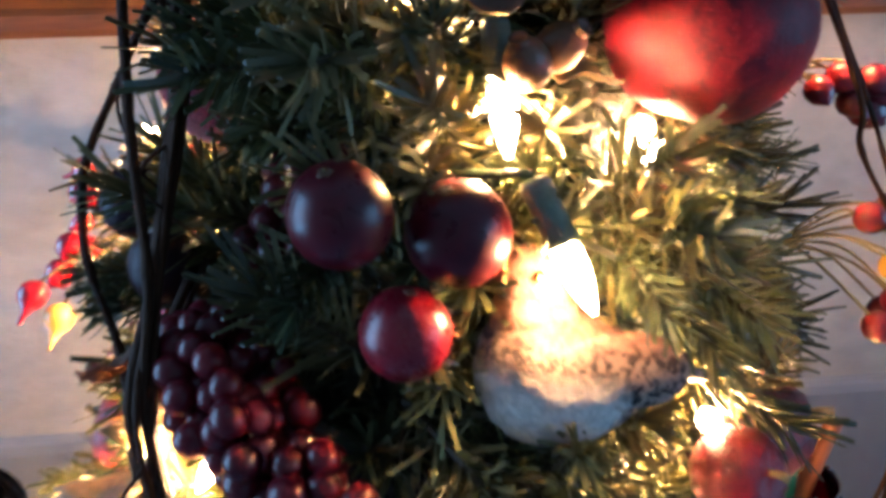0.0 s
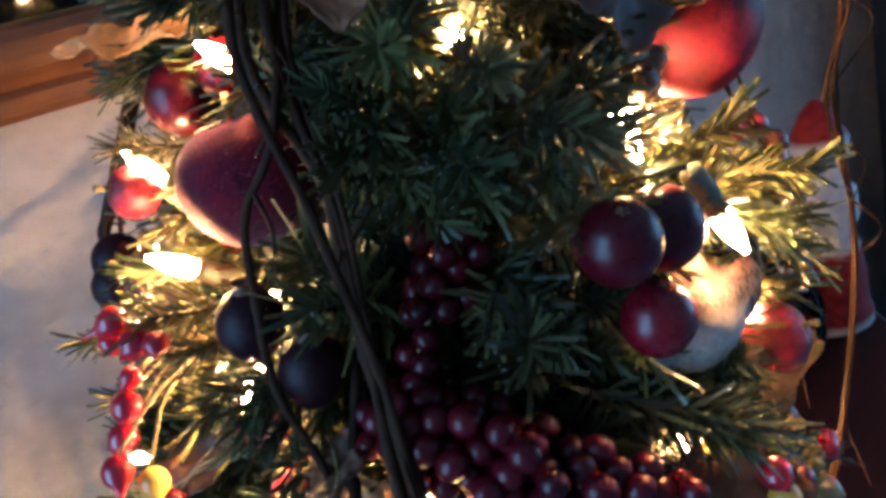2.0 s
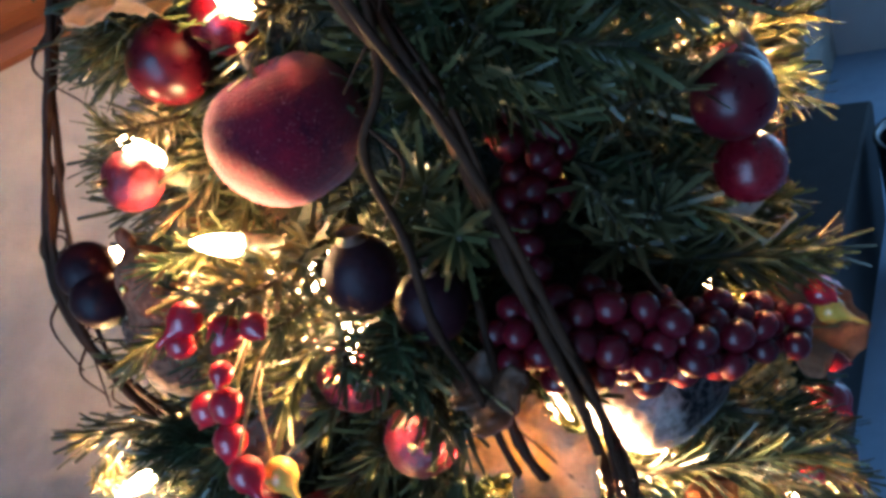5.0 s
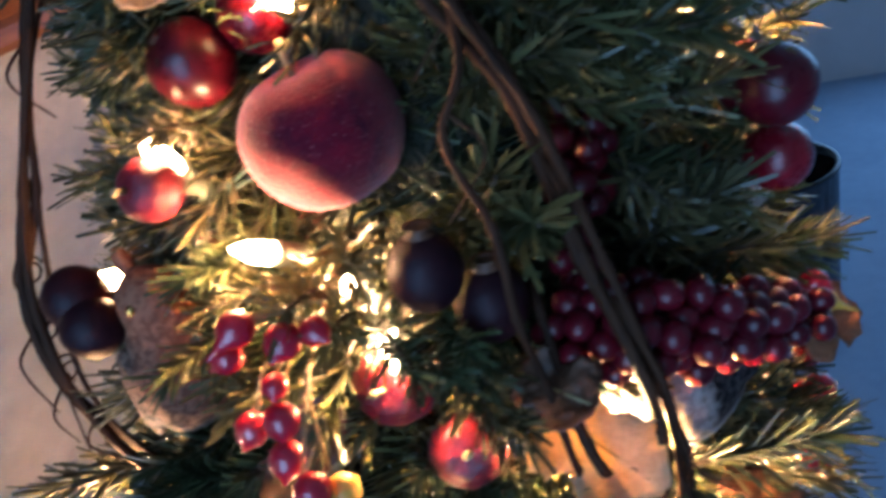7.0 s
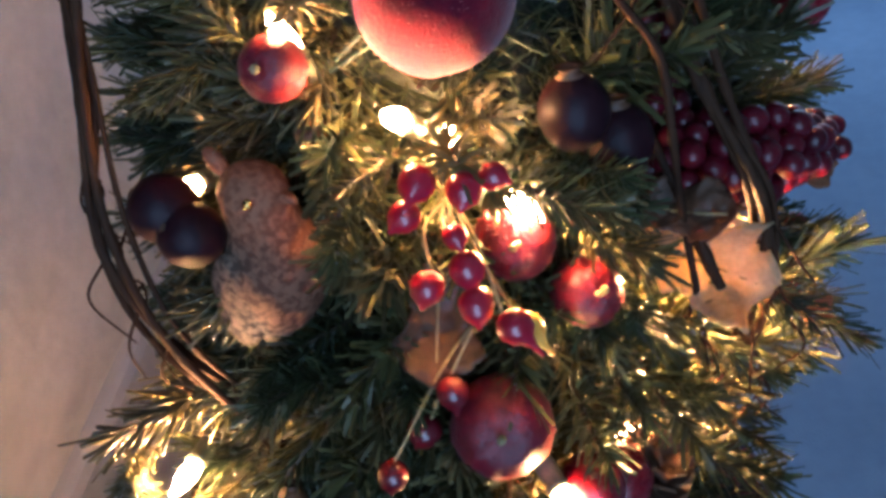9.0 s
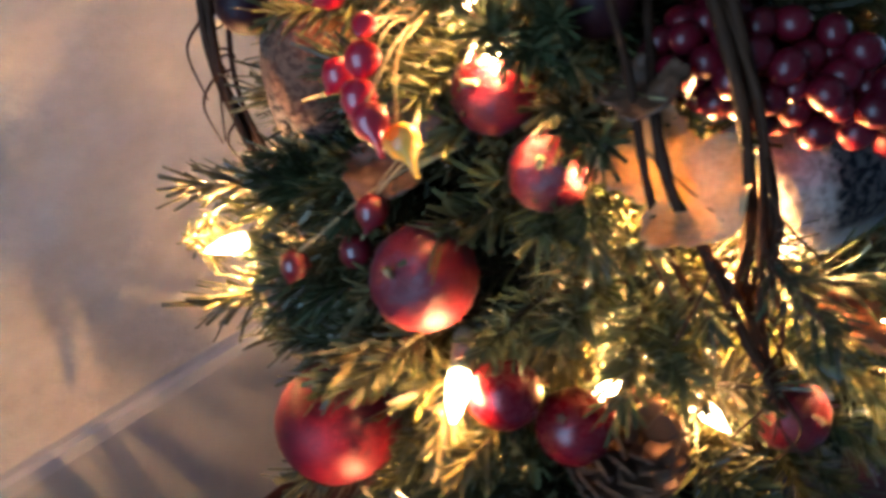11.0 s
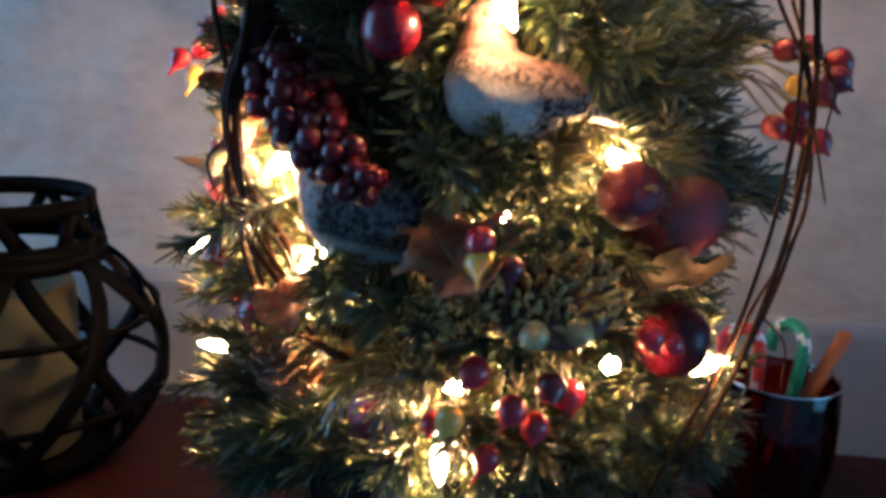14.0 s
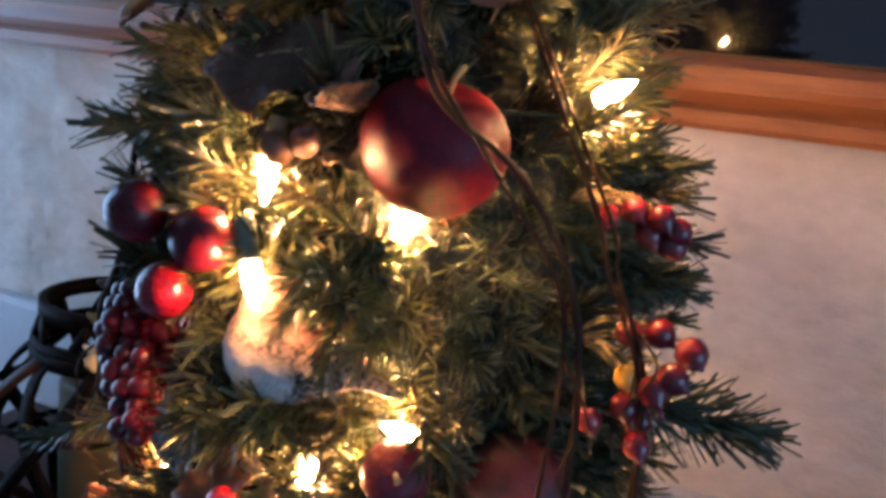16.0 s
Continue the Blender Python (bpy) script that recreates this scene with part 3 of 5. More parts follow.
APPLE = dict(dent_top=0.22, dent_low=0.14, lobes=0.035, tall=0.95, taper=0.06, nu=36, nv=24)
fruit("apple", (0.081, 0.193, 0.351), 0.0234, APPLE_RED, "large dusty dark red apple ornament with a short stalk", "apple", (0.25, -0.15, 1), "fruit on the tree", 0.010, block=1.2, **APPLE)
fruit("peach", (-0.031, 0.259, 0.340), 0.0212, PEACH_RED, "large frosted red peach ornament with a pale top", "peach", (-0.05, 0.15, 1), "fruit on the tree", 0.009, block=1.4, **APPLE)
fruit("apple", (-0.075, 0.321, 0.170), 0.0212, APPLE_RED, "red apple ornament with a glossy pink side, low on the tree", "apple", (-0.3, -0.2, 1), "fruit on the tree", 0.006, block=0.0, **APPLE)
fruit("pear", (0.110, 0.224, 0.234), 0.0180, PEAR_SKIN, "frosted purple-red pear ornament lying among branches", "pear", (0.9, -0.1, 0.3), "fruit on the tree", 0.006, tall=1.2, taper=-0.18, rough=0.05, nu=30)
for at, r, mat, text in (((-0.002, 0.154, 0.321), 0.0098, PLUM, "dark glossy plum ornament in a bunch of three"),
                         ((0.020, 0.160, 0.315), 0.0104, PLUM, "dark glossy plum ornament beside a painted bird"),
                         ((0.009, 0.156, 0.297), 0.0090, CHERRY, "shiny red plum ornament below two darker ones"),
                         ((-0.032, 0.287, 0.364), 0.0113, PLUM, "dark red glossy plum ornament under a tan leaf"),
                         ((-0.023, 0.270, 0.370), 0.0098, CHERRY, "red glossy plum ornament beside a lit bulb"),
                         ((-0.051, 0.343, 0.311), 0.0095, FIG, "dull dark plum ornament behind a painted bird"),
                         ((-0.056, 0.337, 0.304), 0.0090, FIG, "dull brown-purple plum ornament touching a painted bird"),
                         ((-0.072, 0.251, 0.196), 0.0103, CHERRY, "deep red shiny cherry ornament low on the tree"),
                         ((-0.053, 0.243, 0.175), 0.0115, CHERRY, "deep red shiny cherry ornament above a pine cone"),
                         ((0.112, 0.203, 0.192), 0.0140, PLUM, "dark red shiny plum ornament near the base")):
    fruit("plum", at, r, mat, text, "plum", outward(at) * 0.5 + Vector((random.uniform(-0.3, 0.3), random.uniform(-0.3, 0.3), 0.8)), "plums on the tree",
          0.0, block=1.5 if at[2] < 0.2 else (0.0 if r < 0.008 else 1.0), calyx=True, dent_top=0.06, dent_low=0.03, tall=1.04, nu=32, nv=20)
for at, r, text in (((-0.056, 0.232, 0.311), 0.0090, "dark purple fig ornament with a dry brown crown"),
                    ((-0.048, 0.222, 0.296), 0.0092, "dark red fig ornament hanging by the vine stems")):
    fruit("fig", at, r, FIG, text, "fig", (0.1, -0.1, 1), "figs on the tree", 0.0, True, tall=1.1, rough=0.03, nu=24)
for at, r, text in (((-0.053, 0.239, 0.254), 0.0106, "small sugared red apple ornament, glossy on one side"),
                    ((-0.049, 0.255, 0.274), 0.0115, "sugared red apple ornament tucked under lit needles"),
                    ((-0.073, 0.271, 0.229), 0.0150, "frosted red apple ornament split by needle shadows"),
                    ((0.004, 0.200, 0.154), 0.0116, "frosted pinkish-red fruit ornament near the base"),
                    ((0.087, 0.177, 0.249), 0.0112, "round sugared purple-red fruit under a lit bulb"),
                    ((-0.051, 0.300, 0.340), 0.0085, "sugared red fruit beside a lit bulb")):
    fruit("sugared_fruit", at, r, SUGAR, text, "fruit", outward(at) + Vector((0, 0, 0.5)), "sugared fruit on the tree", 0.004, rough=0.06, dent_top=0.14, dent_low=0.08, nu=32, nv=20, block=0.5 if r > 0.014 else 0.9)
for at, axis in (((-0.070, 0.342, 0.212), (0.2, -0.3, 1)), ((0.0439, 0.1773, 0.3485), (0.4, -0.5, 0.4)), ((0.0361, 0.1730, 0.3455), (-0.3, -0.5, 0.6)), ((-0.040, 0.300, 0.316), (-0.6, 0.1, 0.5))):
    fruit("acorn", at, 0.0050, NUT, "brown nut ornament among the needles", "nut", axis, "nuts on the tree", 0.0, True, tall=1.25, taper=-0.1, nu=18, nv=12)


# ---- berries ----
def hip_shape(r, tail):
    """A rose hip with its pointed dry tail."""
    prof = [(0.0006, -r - tail), (0.0009, -r - tail * 0.4), (r * 0.42, -r * 0.96), (r * 0.80, -r * 0.62), (r, -r * 0.05), (r * 0.92, r * 0.42), (r * 0.62, r * 0.80), (r * 0.2, r * 0.98)]
    return lathe(prof, 16)


HIPS = {}


def spray(label, berries, root_at, group="berry sprays"):
    """A spray of berries on thin dry stems that leave the branches at root_at. berries: (place, radius, material, tail)."""
    base = Vector(root_at)
    root = thing("berry_spray", base, label, "berries", group)
    for at, r, mat, tail in berries:
        p = Vector(at) - base
        key = (round(r, 4), tail > 0.002)
        if key not in HIPS:
            HIPS[key] = hip_shape(r, tail)
        b2 = mesh_object("berry", *HIPS[key], mat, root)
        hang = (p.normalized() + Vector((random.uniform(-0.6, 0.6), random.uniform(-0.6, 0.6), -0.8))).normalized()
        b2.matrix_basis = upward(p, -hang)
        mid = p * 0.5 + Vector((random.uniform(-0.004, 0.004), random.uniform(-0.004, 0.004), 0.006))
        mesh_object("stem", *tube(curve_points([(0, 0, 0), mid, p - hang * r * 0.9], 5), 0.0005, 5), STEM, root)
        BLOCK.append((Vector(at), r * (1.5 if at[2] < 0.21 else 0.8)))
    return root


R = 0.0045
spray("spray of shiny red rose hips with one yellow hip", [
    ((-0.078, 0.271, 0.314), R, HIP, 0.005), ((-0.077, 0.261, 0.309), R, HIP, 0.0013), ((-0.079, 0.276, 0.307), R * 0.9, HIP, 0.0013),
    ((-0.074, 0.254, 0.309), R * 0.8, HIP, 0.0013), ((-0.084, 0.265, 0.292), R, HIP, 0.0013), ((-0.088, 0.265, 0.284), R, HIP, 0.0013),
    ((-0.094, 0.257, 0.280), R, HIP, 0.004), ((-0.082, 0.276, 0.288), R, HIP, 0.0013), ((-0.080, 0.266, 0.299), R * 0.7, HIP, 0.0013),
    ((-0.087, 0.255, 0.273), R, HIP_YELLOW, 0.006)], (-0.055, 0.268, 0.296))
spray("spray of red and pale green berries with one yellow hip", [
    ((0.059, 0.153, 0.206), 0.0049, HIP_GREEN, 0.001), ((0.073, 0.157, 0.207), 0.0049, HIP_GREEN, 0.001), ((0.034, 0.153, 0.175), 0.0050, HIP_YELLOW, 0.005),
    ((0.047, 0.159, 0.160), 0.0050, HIP, 0.006), ((0.041, 0.153, 0.192), 0.0053, HIP, 0.002), ((0.054, 0.154, 0.180), 0.0053, HIP, 0.002),
    ((0.074, 0.180, 0.176), 0.0060, HIP, 0.002), ((0.066, 0.156, 0.188), 0.0052, HIP_DARK, 0.002), ((0.062, 0.160, 0.172), 0.0052, HIP, 0.002),
    ((0.028, 0.160, 0.170), 0.0040, HIP, 0.0013), ((0.098, 0.170, 0.203), 0.0046, HIP, 0.002), ((0.106, 0.174, 0.200), 0.0040, HIP, 0.002)], (0.058, 0.190, 0.188))
spray("spray of dark red berries hanging at the side", [
    ((0.137, 0.232, 0.336), 0.0046, HIP_DARK, 0.001), ((0.146, 0.231, 0.335), 0.0046, HIP_DARK, 0.001), ((0.149, 0.238, 0.326), 0.0055, HIP_DARK, 0.001),
    ((0.129, 0.229, 0.333), 0.0042, HIP_DARK, 0.001), ((0.142, 0.234, 0.329), 0.0046, HIP_DARK, 0.001), ((0.151, 0.236, 0.331), 0.0045, HIP_DARK, 0.001)], (0.112, 0.240, 0.335))
spray("spray of red rose hips hanging outside the vine stems", [
    ((0.152, 0.226, 0.299), 0.0050, HIP_DARK, 0.002), ((0.163, 0.225, 0.295), 0.0054, HIP_DARK, 0.0013), ((0.160, 0.215, 0.289), 0.0050, HIP_DARK, 0.0013),
    ((0.143, 0.222, 0.298), 0.0046, HIP_DARK, 0.002), ((0.155, 0.213, 0.284), 0.0050, HIP_DARK, 0.004), ((0.147, 0.212, 0.277), 0.0046, HIP_DARK, 0.0013),
    ((0.150, 0.222, 0.270), 0.0050, HIP_DARK, 0.0013), ((0.138, 0.206, 0.272), 0.0044, HIP_DARK, 0.0013), ((0.154, 0.206, 0.268), 0.0046, HIP_DARK, 0.0013),
    ((0.146, 0.214, 0.286), 0.0040, HIP_YELLOW, 0.003)], (0.122, 0.232, 0.290))
spray("two red hips and a yellow hip beside a leaf", [
    ((0.040, 0.149, 0.229), 0.0046, HIP_YELLOW, 0.007), ((0.040, 0.151, 0.236), 0.0048, HIP, 0.0013), ((0.050, 0.150, 0.228), 0.0042, HIP_DARK, 0.006)], (0.045, 0.175, 0.232))
spray("loose dark red berries deep in the branches", [
    ((-0.078, 0.280, 0.250), 0.0046, HIP_DARK, 0.002), ((-0.076, 0.292, 0.236), 0.0050, HIP_DARK, 0.002),
    ((-0.092, 0.300, 0.238), 0.0044, HIP_DARK, 0.002)], (-0.055, 0.262, 0.262))


# ---- grapes ----
def grape_bunch(label, axis_points, count, wide, r, seed):
    rnd = random.Random(seed)
    line = curve_points(axis_points, 6)
    base = Vector(axis_points[0])
    root = thing("grape_bunch", base, label, "grapes", "grapes on the tree")
    mesh_object("stem", *tube([p - base for p in line], 0.0012, 6), STEM, root)
    ball = round_shape(1.0, 14, 10, tall=1.1)
    placed = []
    tries = 0
    while len(placed) < count and tries < 6000:
        tries += 1
        s = rnd.random()
        c = line[min(int(s * (len(line) - 1)), len(line) - 1)]
        spread = wide * (0.55 + 0.45 * math.sin(math.pi * min(1.0, s + 0.25)))
        d = Vector((rnd.gauss(0, 1), rnd.gauss(0, 1), rnd.gauss(0, 1))).normalized() * spread * rnd.uniform(0.55, 1.0)
        p = c + d
        if all((p - q).length > r * 1.62 for q in placed):
            placed.append(p)
    first = None
    for p in placed:
        if first is None:
            first = mesh_object("grape", *ball, GRAPE, root)
            ob = first
        else:
            ob = new("grape", first.data)
            ob.parent = root
        q = r * rnd.uniform(0.88, 1.12)
        ob.matrix_basis = Matrix.LocRotScale(p - base, Euler((rnd.uniform(0, 6), rnd.uniform(0, 6), 0)), (q, q, q))
    for p in line[::3]:
        BLOCK.append((Vector(p), wide * 1.1))
    return root


grape_bunch("long bunch of dark red plastic grapes across the branches", [(-0.036, 0.203, 0.279), (-0.026, 0.182, 0.270), (-0.010, 0.163, 0.258), (0.006, 0.152, 0.2485)], 112, 0.0132, 0.0039, 4)
grape_bunch("small upper bunch of dark red plastic grapes", [(-0.008, 0.205, 0.321), (-0.013, 0.203, 0.312), (-0.022, 0.205, 0.300), (-0.029, 0.206, 0.286)], 36, 0.0088, 0.0040, 9)


# ---- birds, each one plain painted piece ----
def bird(at, ahead, up, size, mat, label, lift=0.0):
    def egg(cx, cz, rx, ry, rz, cy=0.0, tip=0.0):
        v, f = round_shape(1.0, 26, 18)
        return [Vector((cx + p.z * rx, cy + p.x * ry * (1 + tip * p.z), cz + p.y * rz * (1 + tip * p.z))) for p in v], f
    spine = [(-0.052, -0.001, 0.004, 0.0012), (-0.040, 0.0, 0.0065, 0.003), (-0.030, 0.0, 0.0078, 0.0055), (-0.022, -0.001, 0.0118, 0.0108), (-0.012, -0.002, 0.0158, 0.0160),
             (0.0, -0.002, 0.0176, 0.0190), (0.010, -0.001, 0.0176, 0.0190), (0.017, 0.0020, 0.0162, 0.0172), (0.022, 0.0066, 0.0136, 0.0142), (0.027, 0.0106, 0.0114, 0.0116),
             (0.0312, 0.0120, 0.0088, 0.0090), (0.0340, 0.0120, 0.0050, 0.0050), (0.0352, 0.0118, 0.0020, 0.0018), (0.0395, 0.0110, 0.0004, 0.0004)]
    if lift:
        spine = spine[:7] + [(0.016, 0.0, 0.0156, 0.0170), (0.0205, 0.0005, 0.0115, 0.0125), (0.0235, 0.001, 0.0060, 0.0066), (0.0245, 0.001, 0.0006, 0.0006)]
    fine = curve_points([(x, z, 0) for x, z, _, _ in spine], 3)
    size_at = curve_points([(ry, rz, 0) for _, _, ry, rz in spine], 3)
    v, f, n = [], [], 28
    for c, q in zip(fine, size_at):
        for k in range(n):
            a = 2 * math.pi * k / n
            v.append(Vector((c.x, max(q.x, 0.0003) * math.cos(a), c.y + max(q.y, 0.0003) * math.sin(a))))
    for i in range(len(fine) - 1):
        for k in range(n):
            p, q = i * n + k, i * n + (k + 1) % n
            f.append((p, q, q + n, p + n))
    f += [tuple(range(n - 1, -1, -1)), tuple(range((len(fine) - 1) * n, len(fine) * n))]
    wing_a = egg(-0.010, 0.0035, 0.0220, 0.0030, 0.0105, 0.0150, -0.1)
    wing_b = egg(-0.010, 0.0035, 0.0220, 0.0030, 0.0105, -0.0150, -0.1)
    hx = 0.0125 if lift else 0.0275
    eye_a = egg(hx + 0.004 * (lift > 0), 0.0150 + lift, 0.0015, 0.0015, 0.0015, 0.0092)
    eye_b = egg(hx + 0.004 * (lift > 0), 0.0150 + lift, 0.0015, 0.0015, 0.0015, -0.0092)
    extra = []
    if lift:
        extra = [egg(hx, 0.0125 + lift, 0.0102, 0.0096, 0.0098), egg(hx - 0.002, 0.0072 + lift * 0.55, 0.0122, 0.0118, 0.0112), egg(hx + 0.0112, 0.0120 + lift, 0.0042, 0.0014, 0.0014)]
    plain_faces = len(f) + 2 * len(wing_a[1]) + sum(len(e[1]) for e in extra)
    v, f = join((v, f), wing_a, wing_b, *extra, eye_a, eye_b)
    v = [p + p.normalized() * 0.0009 * noise.noise(p * 260) for p in v]
    ob = mesh_object("bird_ornament", v, f, (mat, BRASS))
    ob.data.polygons.foreach_set("material_index", [0 if i < plain_faces else 1 for i in range(len(f))])
    ob.matrix_basis = facing(at, ahead, up) @ Matrix.Scale(size, 4)
    tagged(ob, label, "bird ornament", "bird ornaments")
    for s in (0.02, 0.0, -0.02, -0.036):
        BLOCK.append((ob.matrix_basis @ Vector((s, 0, 0.002)), 0.0165 * size))
    if lift:
        BLOCK.append((ob.matrix_basis @ Vector((hx, 0, 0.0125 + lift)), 0.014 * size))
    return ob


bird((0.0435, 0.1740, 0.2800), (-0.93, -0.28, 0.20), (0.14, 0.13, 0.96), 0.80, FEATHER, "white-breasted painted bird ornament with grey wings and a rosy head", 0.011)
bird((-0.001, 0.192, 0.2365), (-0.86, 0.50, 0.08), (0.15, 0.05, 0.97), 1.06, FEATHER_SPECKLED, "plump white-bellied bird ornament with a dark speckled wing")


def perched_bird(at, ahead, size, mat, label):
    """A bird sitting bolt upright: round head with a crest and short bill, deep breast, folded wings, tail down."""
    def lump(c, r, lean=0.0):
        v, f = round_shape(1.0, 24, 16)
        turn = Matrix.Rotation(lean, 3, "Y")
        return [Vector(c) + turn @ Vector((p.x * r[0], p.y * r[1], p.z * r[2])) for p in v], f
    trunk = [(-0.031, -0.0150, 0.0030), (-0.026, -0.0115, 0.0060), (-0.020, -0.0070, 0.0105), (-0.012, -0.0030, 0.0142), (-0.003, 0.0, 0.0157), (0.006, 0.0015, 0.0150),
             (0.013, 0.0030, 0.0124), (0.018, 0.0042, 0.0105), (0.023, 0.0050, 0.0102), (0.028, 0.0052, 0.0094), (0.032, 0.0050, 0.0066), (0.0345, 0.0046, 0.0022)]
    fine = curve_points([(x, z, r) for z, x, r in trunk], 3)
    v, f, n = [], [], 28
    for q in fine:
        for k in range(n):
            a = 2 * math.pi * k / n
            v.append(Vector((q.x + q.z * math.cos(a), q.z * 0.96 * math.sin(a), q.y)))
    for i in range(len(fine) - 1):
        for k in range(n):
            p, q = i * n + k, i * n + (k + 1) % n
            f.append((p, q, q + n, p + n))
    f += [tuple(range(n - 1, -1, -1)), tuple(range((len(fine) - 1) * n, len(fine) * n))]
    painted = [(v, f), lump((-0.006, 0.0122, -0.004), (0.0085, 0.0034, 0.0185), 0.35), lump((-0.006, -0.0122, -0.004), (0.0085, 0.0034, 0.0185), 0.35),
               lump((0.0155, 0, 0.0245), (0.0046, 0.0018, 0.0016), 0.25), lump((-0.0035, 0, 0.0345), (0.0022, 0.0026, 0.0052), -0.5)]
    beads = [lump((0.0105, 0.0078, 0.0272), (0.0014, 0.0014, 0.0014)), lump((0.0105, -0.0078, 0.0272), (0.0014, 0.0014, 0.0014))]
    count = sum(len(q[1]) for q in painted)
    v, f = join(*painted, *beads)
    v = [p + p.normalized() * 0.0008 * noise.noise(p * 280) for p in v]
    ob = mesh_object("bird_ornament", v, f, (mat, BRASS))
    ob.data.polygons.foreach_set("material_index", [0 if i < count else 1 for i in range(len(f))])
    ob.matrix_basis = facing(at, ahead) @ Matrix.Scale(size, 4)
    tagged(ob, label, "bird ornament", "bird ornaments")
    for z, r in ((0.026, 0.012), (0.008, 0.016), (-0.010, 0.015)):
        BLOCK.append((ob.matrix_basis @ Vector((0.002, 0, z)), r * size))
    return ob


perched_bird((-0.047, 0.323, 0.283), (-0.50, -0.86, 0.0), 1.0, FEATHER_BUFF, "buff-brown painted bird ornament sitting upright in the branches")


# ---- leaves ----
def leaf_shape(length, width, lobes, curl, fold, seed, wave, teeth=0.10):
    """A stiff fabric leaf with lobed edge, folded midrib and curled tip, two faces thick."""
    nx, ny, thick = 30, 16, 0.0005
    rnd = random.Random(seed)
    top = []
    for i in range(nx + 1):
        s = i / nx
        half = width * 0.5 * math.sin(math.pi * min(1.0, s * 0.93 + 0.05)) ** 0.7 * (1 + 0.30 * math.sin(lobes * math.pi * s + 0.6) + rnd.uniform(-teeth, teeth))
        for j in range(ny + 1):
            u = 2 * j / ny - 1
            x, y = s * length, u * half
            z = fold * abs(u) * half + curl * length * (s - 0.3) ** 2 + 0.06 * half * math.sin(9 * s + 3 * u) - 0.0006 * (abs((s * 7 + abs(u) * 2) % 1 - 0.5) < 0.12)
            z += wave * half * u * u * math.sin(15 * s + seed + (2 if u > 0 else 0))
            z += 0.0022 * noise.noise(Vector((x * 120, y * 150, seed))) + 0.0011 * noise.noise(Vector((x * 330, y * 360, seed + 9)))
            top.append(Vector((x, y, z)))
    low = [p - Vector((0, 0, thick)) for p in top]
    m = (nx + 1) * (ny + 1)
    faces = []
    for i in range(nx):
        for j in range(ny):
            a = i * (ny + 1) + j
            faces.append((a, a + ny + 1, a + ny + 2, a + 1))
            faces.append((m + a, m + a + 1, m + a + ny + 2, m + a + ny + 1))
    ring = [i * (ny + 1) for i in range(nx + 1)] + [nx * (ny + 1) + j for j in range(1, ny + 1)] + [i * (ny + 1) + ny for i in range(nx - 1, -1, -1)] + [j for j in range(ny - 1, 0, -1)]
    for p, q in zip(ring, ring[1:] + ring[:1]):
        faces.append((q, p, m + p, m + q))
    return top + low, faces


def leaf(at, ahead, up, length, width, mat, label, lobes=3, curl=0.6, fold=0.25, seed=0, block=0.5, wave=0.2):
    root = thing("leaf", facing(at, ahead, up), label, "leaf", "fabric leaves on the tree")
    verts, faces = leaf_shape(length, width, lobes, curl, fold, seed, wave)
    mesh_object("blade", verts, faces, mat, root)
    mesh_object("stalk", *tube([(-0.012, 0, -0.002), (0, 0, 0), (length * 0.5, 0, curl * length * 0.04 - 0.0003), (length * 0.9, 0, curl * length * 0.36 - 0.0003)], [0.0007, 0.0007, 0.0005, 0.0003], 5), STEM, root)
    if block:
        BLOCK.append((Vector(at) + Vector(ahead).normalized() * length * 0.5, width * block))
    return root


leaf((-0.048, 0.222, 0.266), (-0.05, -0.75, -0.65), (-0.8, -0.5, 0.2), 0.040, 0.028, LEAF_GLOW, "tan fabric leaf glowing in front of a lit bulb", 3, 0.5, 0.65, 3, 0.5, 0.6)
leaf((0.020, 0.170, 0.240), (0.5, -0.55, -0.55), (0.2, -0.9, 0.4), 0.040, 0.030, LEAF_RUST, "rust-brown lobed fabric leaf above the dried bloom", 5, 0.5, 0.3, 5)
leaf((0.030, 0.170, 0.230), (0.9, -0.40, 0.16), (0.0, -0.5, 0.9), 0.032, 0.012, LEAF_TAN, "tan fabric leaf beside yellow and red hips", 4, 0.4, 0.3, 6)
leaf((-0.001, 0.209, 0.187), (-0.25, -0.15, -0.92), (0.25, -0.93, 0.2), 0.030, 0.024, LEAF_RUST, "pale orange fabric leaf hanging over the pine cone", 3, 0.3, 0.35, 8)
leaf((-0.016, 0.180, 0.210), (-0.6, -0.6, -0.5), (-0.2, -0.8, 0.5), 0.026, 0.020, LEAF_RUST, "rust fabric leaf near the vine stems", 3, 0.5, 0.3, 9)
leaf((0.080, 0.212, 0.214), (0.90, -0.42, -0.06), (0.05, -0.42, 0.90), 0.052, 0.026, LEAF_TAN, "cream-brown curled fabric leaf under a frosted pear", 4, 0.7, 0.3, 11)
leaf((0.018, 0.204, 0.416), (-0.75, -0.55, -0.40), (-0.4, -0.3, 0.85), 0.066, 0.040, LEAF_CREAM, "large pale cream fabric leaf near the top", 4, -0.3, 0.2, 12, 0.25)
leaf((-0.020, 0.198, 0.410), (-0.4, -0.3, -0.9), (-0.6, -0.7, 0.3), 0.040, 0.018, LEAF_RUST, "narrow dry brown leaf hanging down", 3, 0.3, 0.5, 13, 0.3)
leaf((-0.012, 0.252, 0.392), (-0.9, -0.42, -0.10), (0.0, -0.3, 0.95), 0.046, 0.034, LEAF_BROWN, "brown curled fabric leaf lit by a bulb beneath", 4, 0.5, 0.4, 14, 0.2)
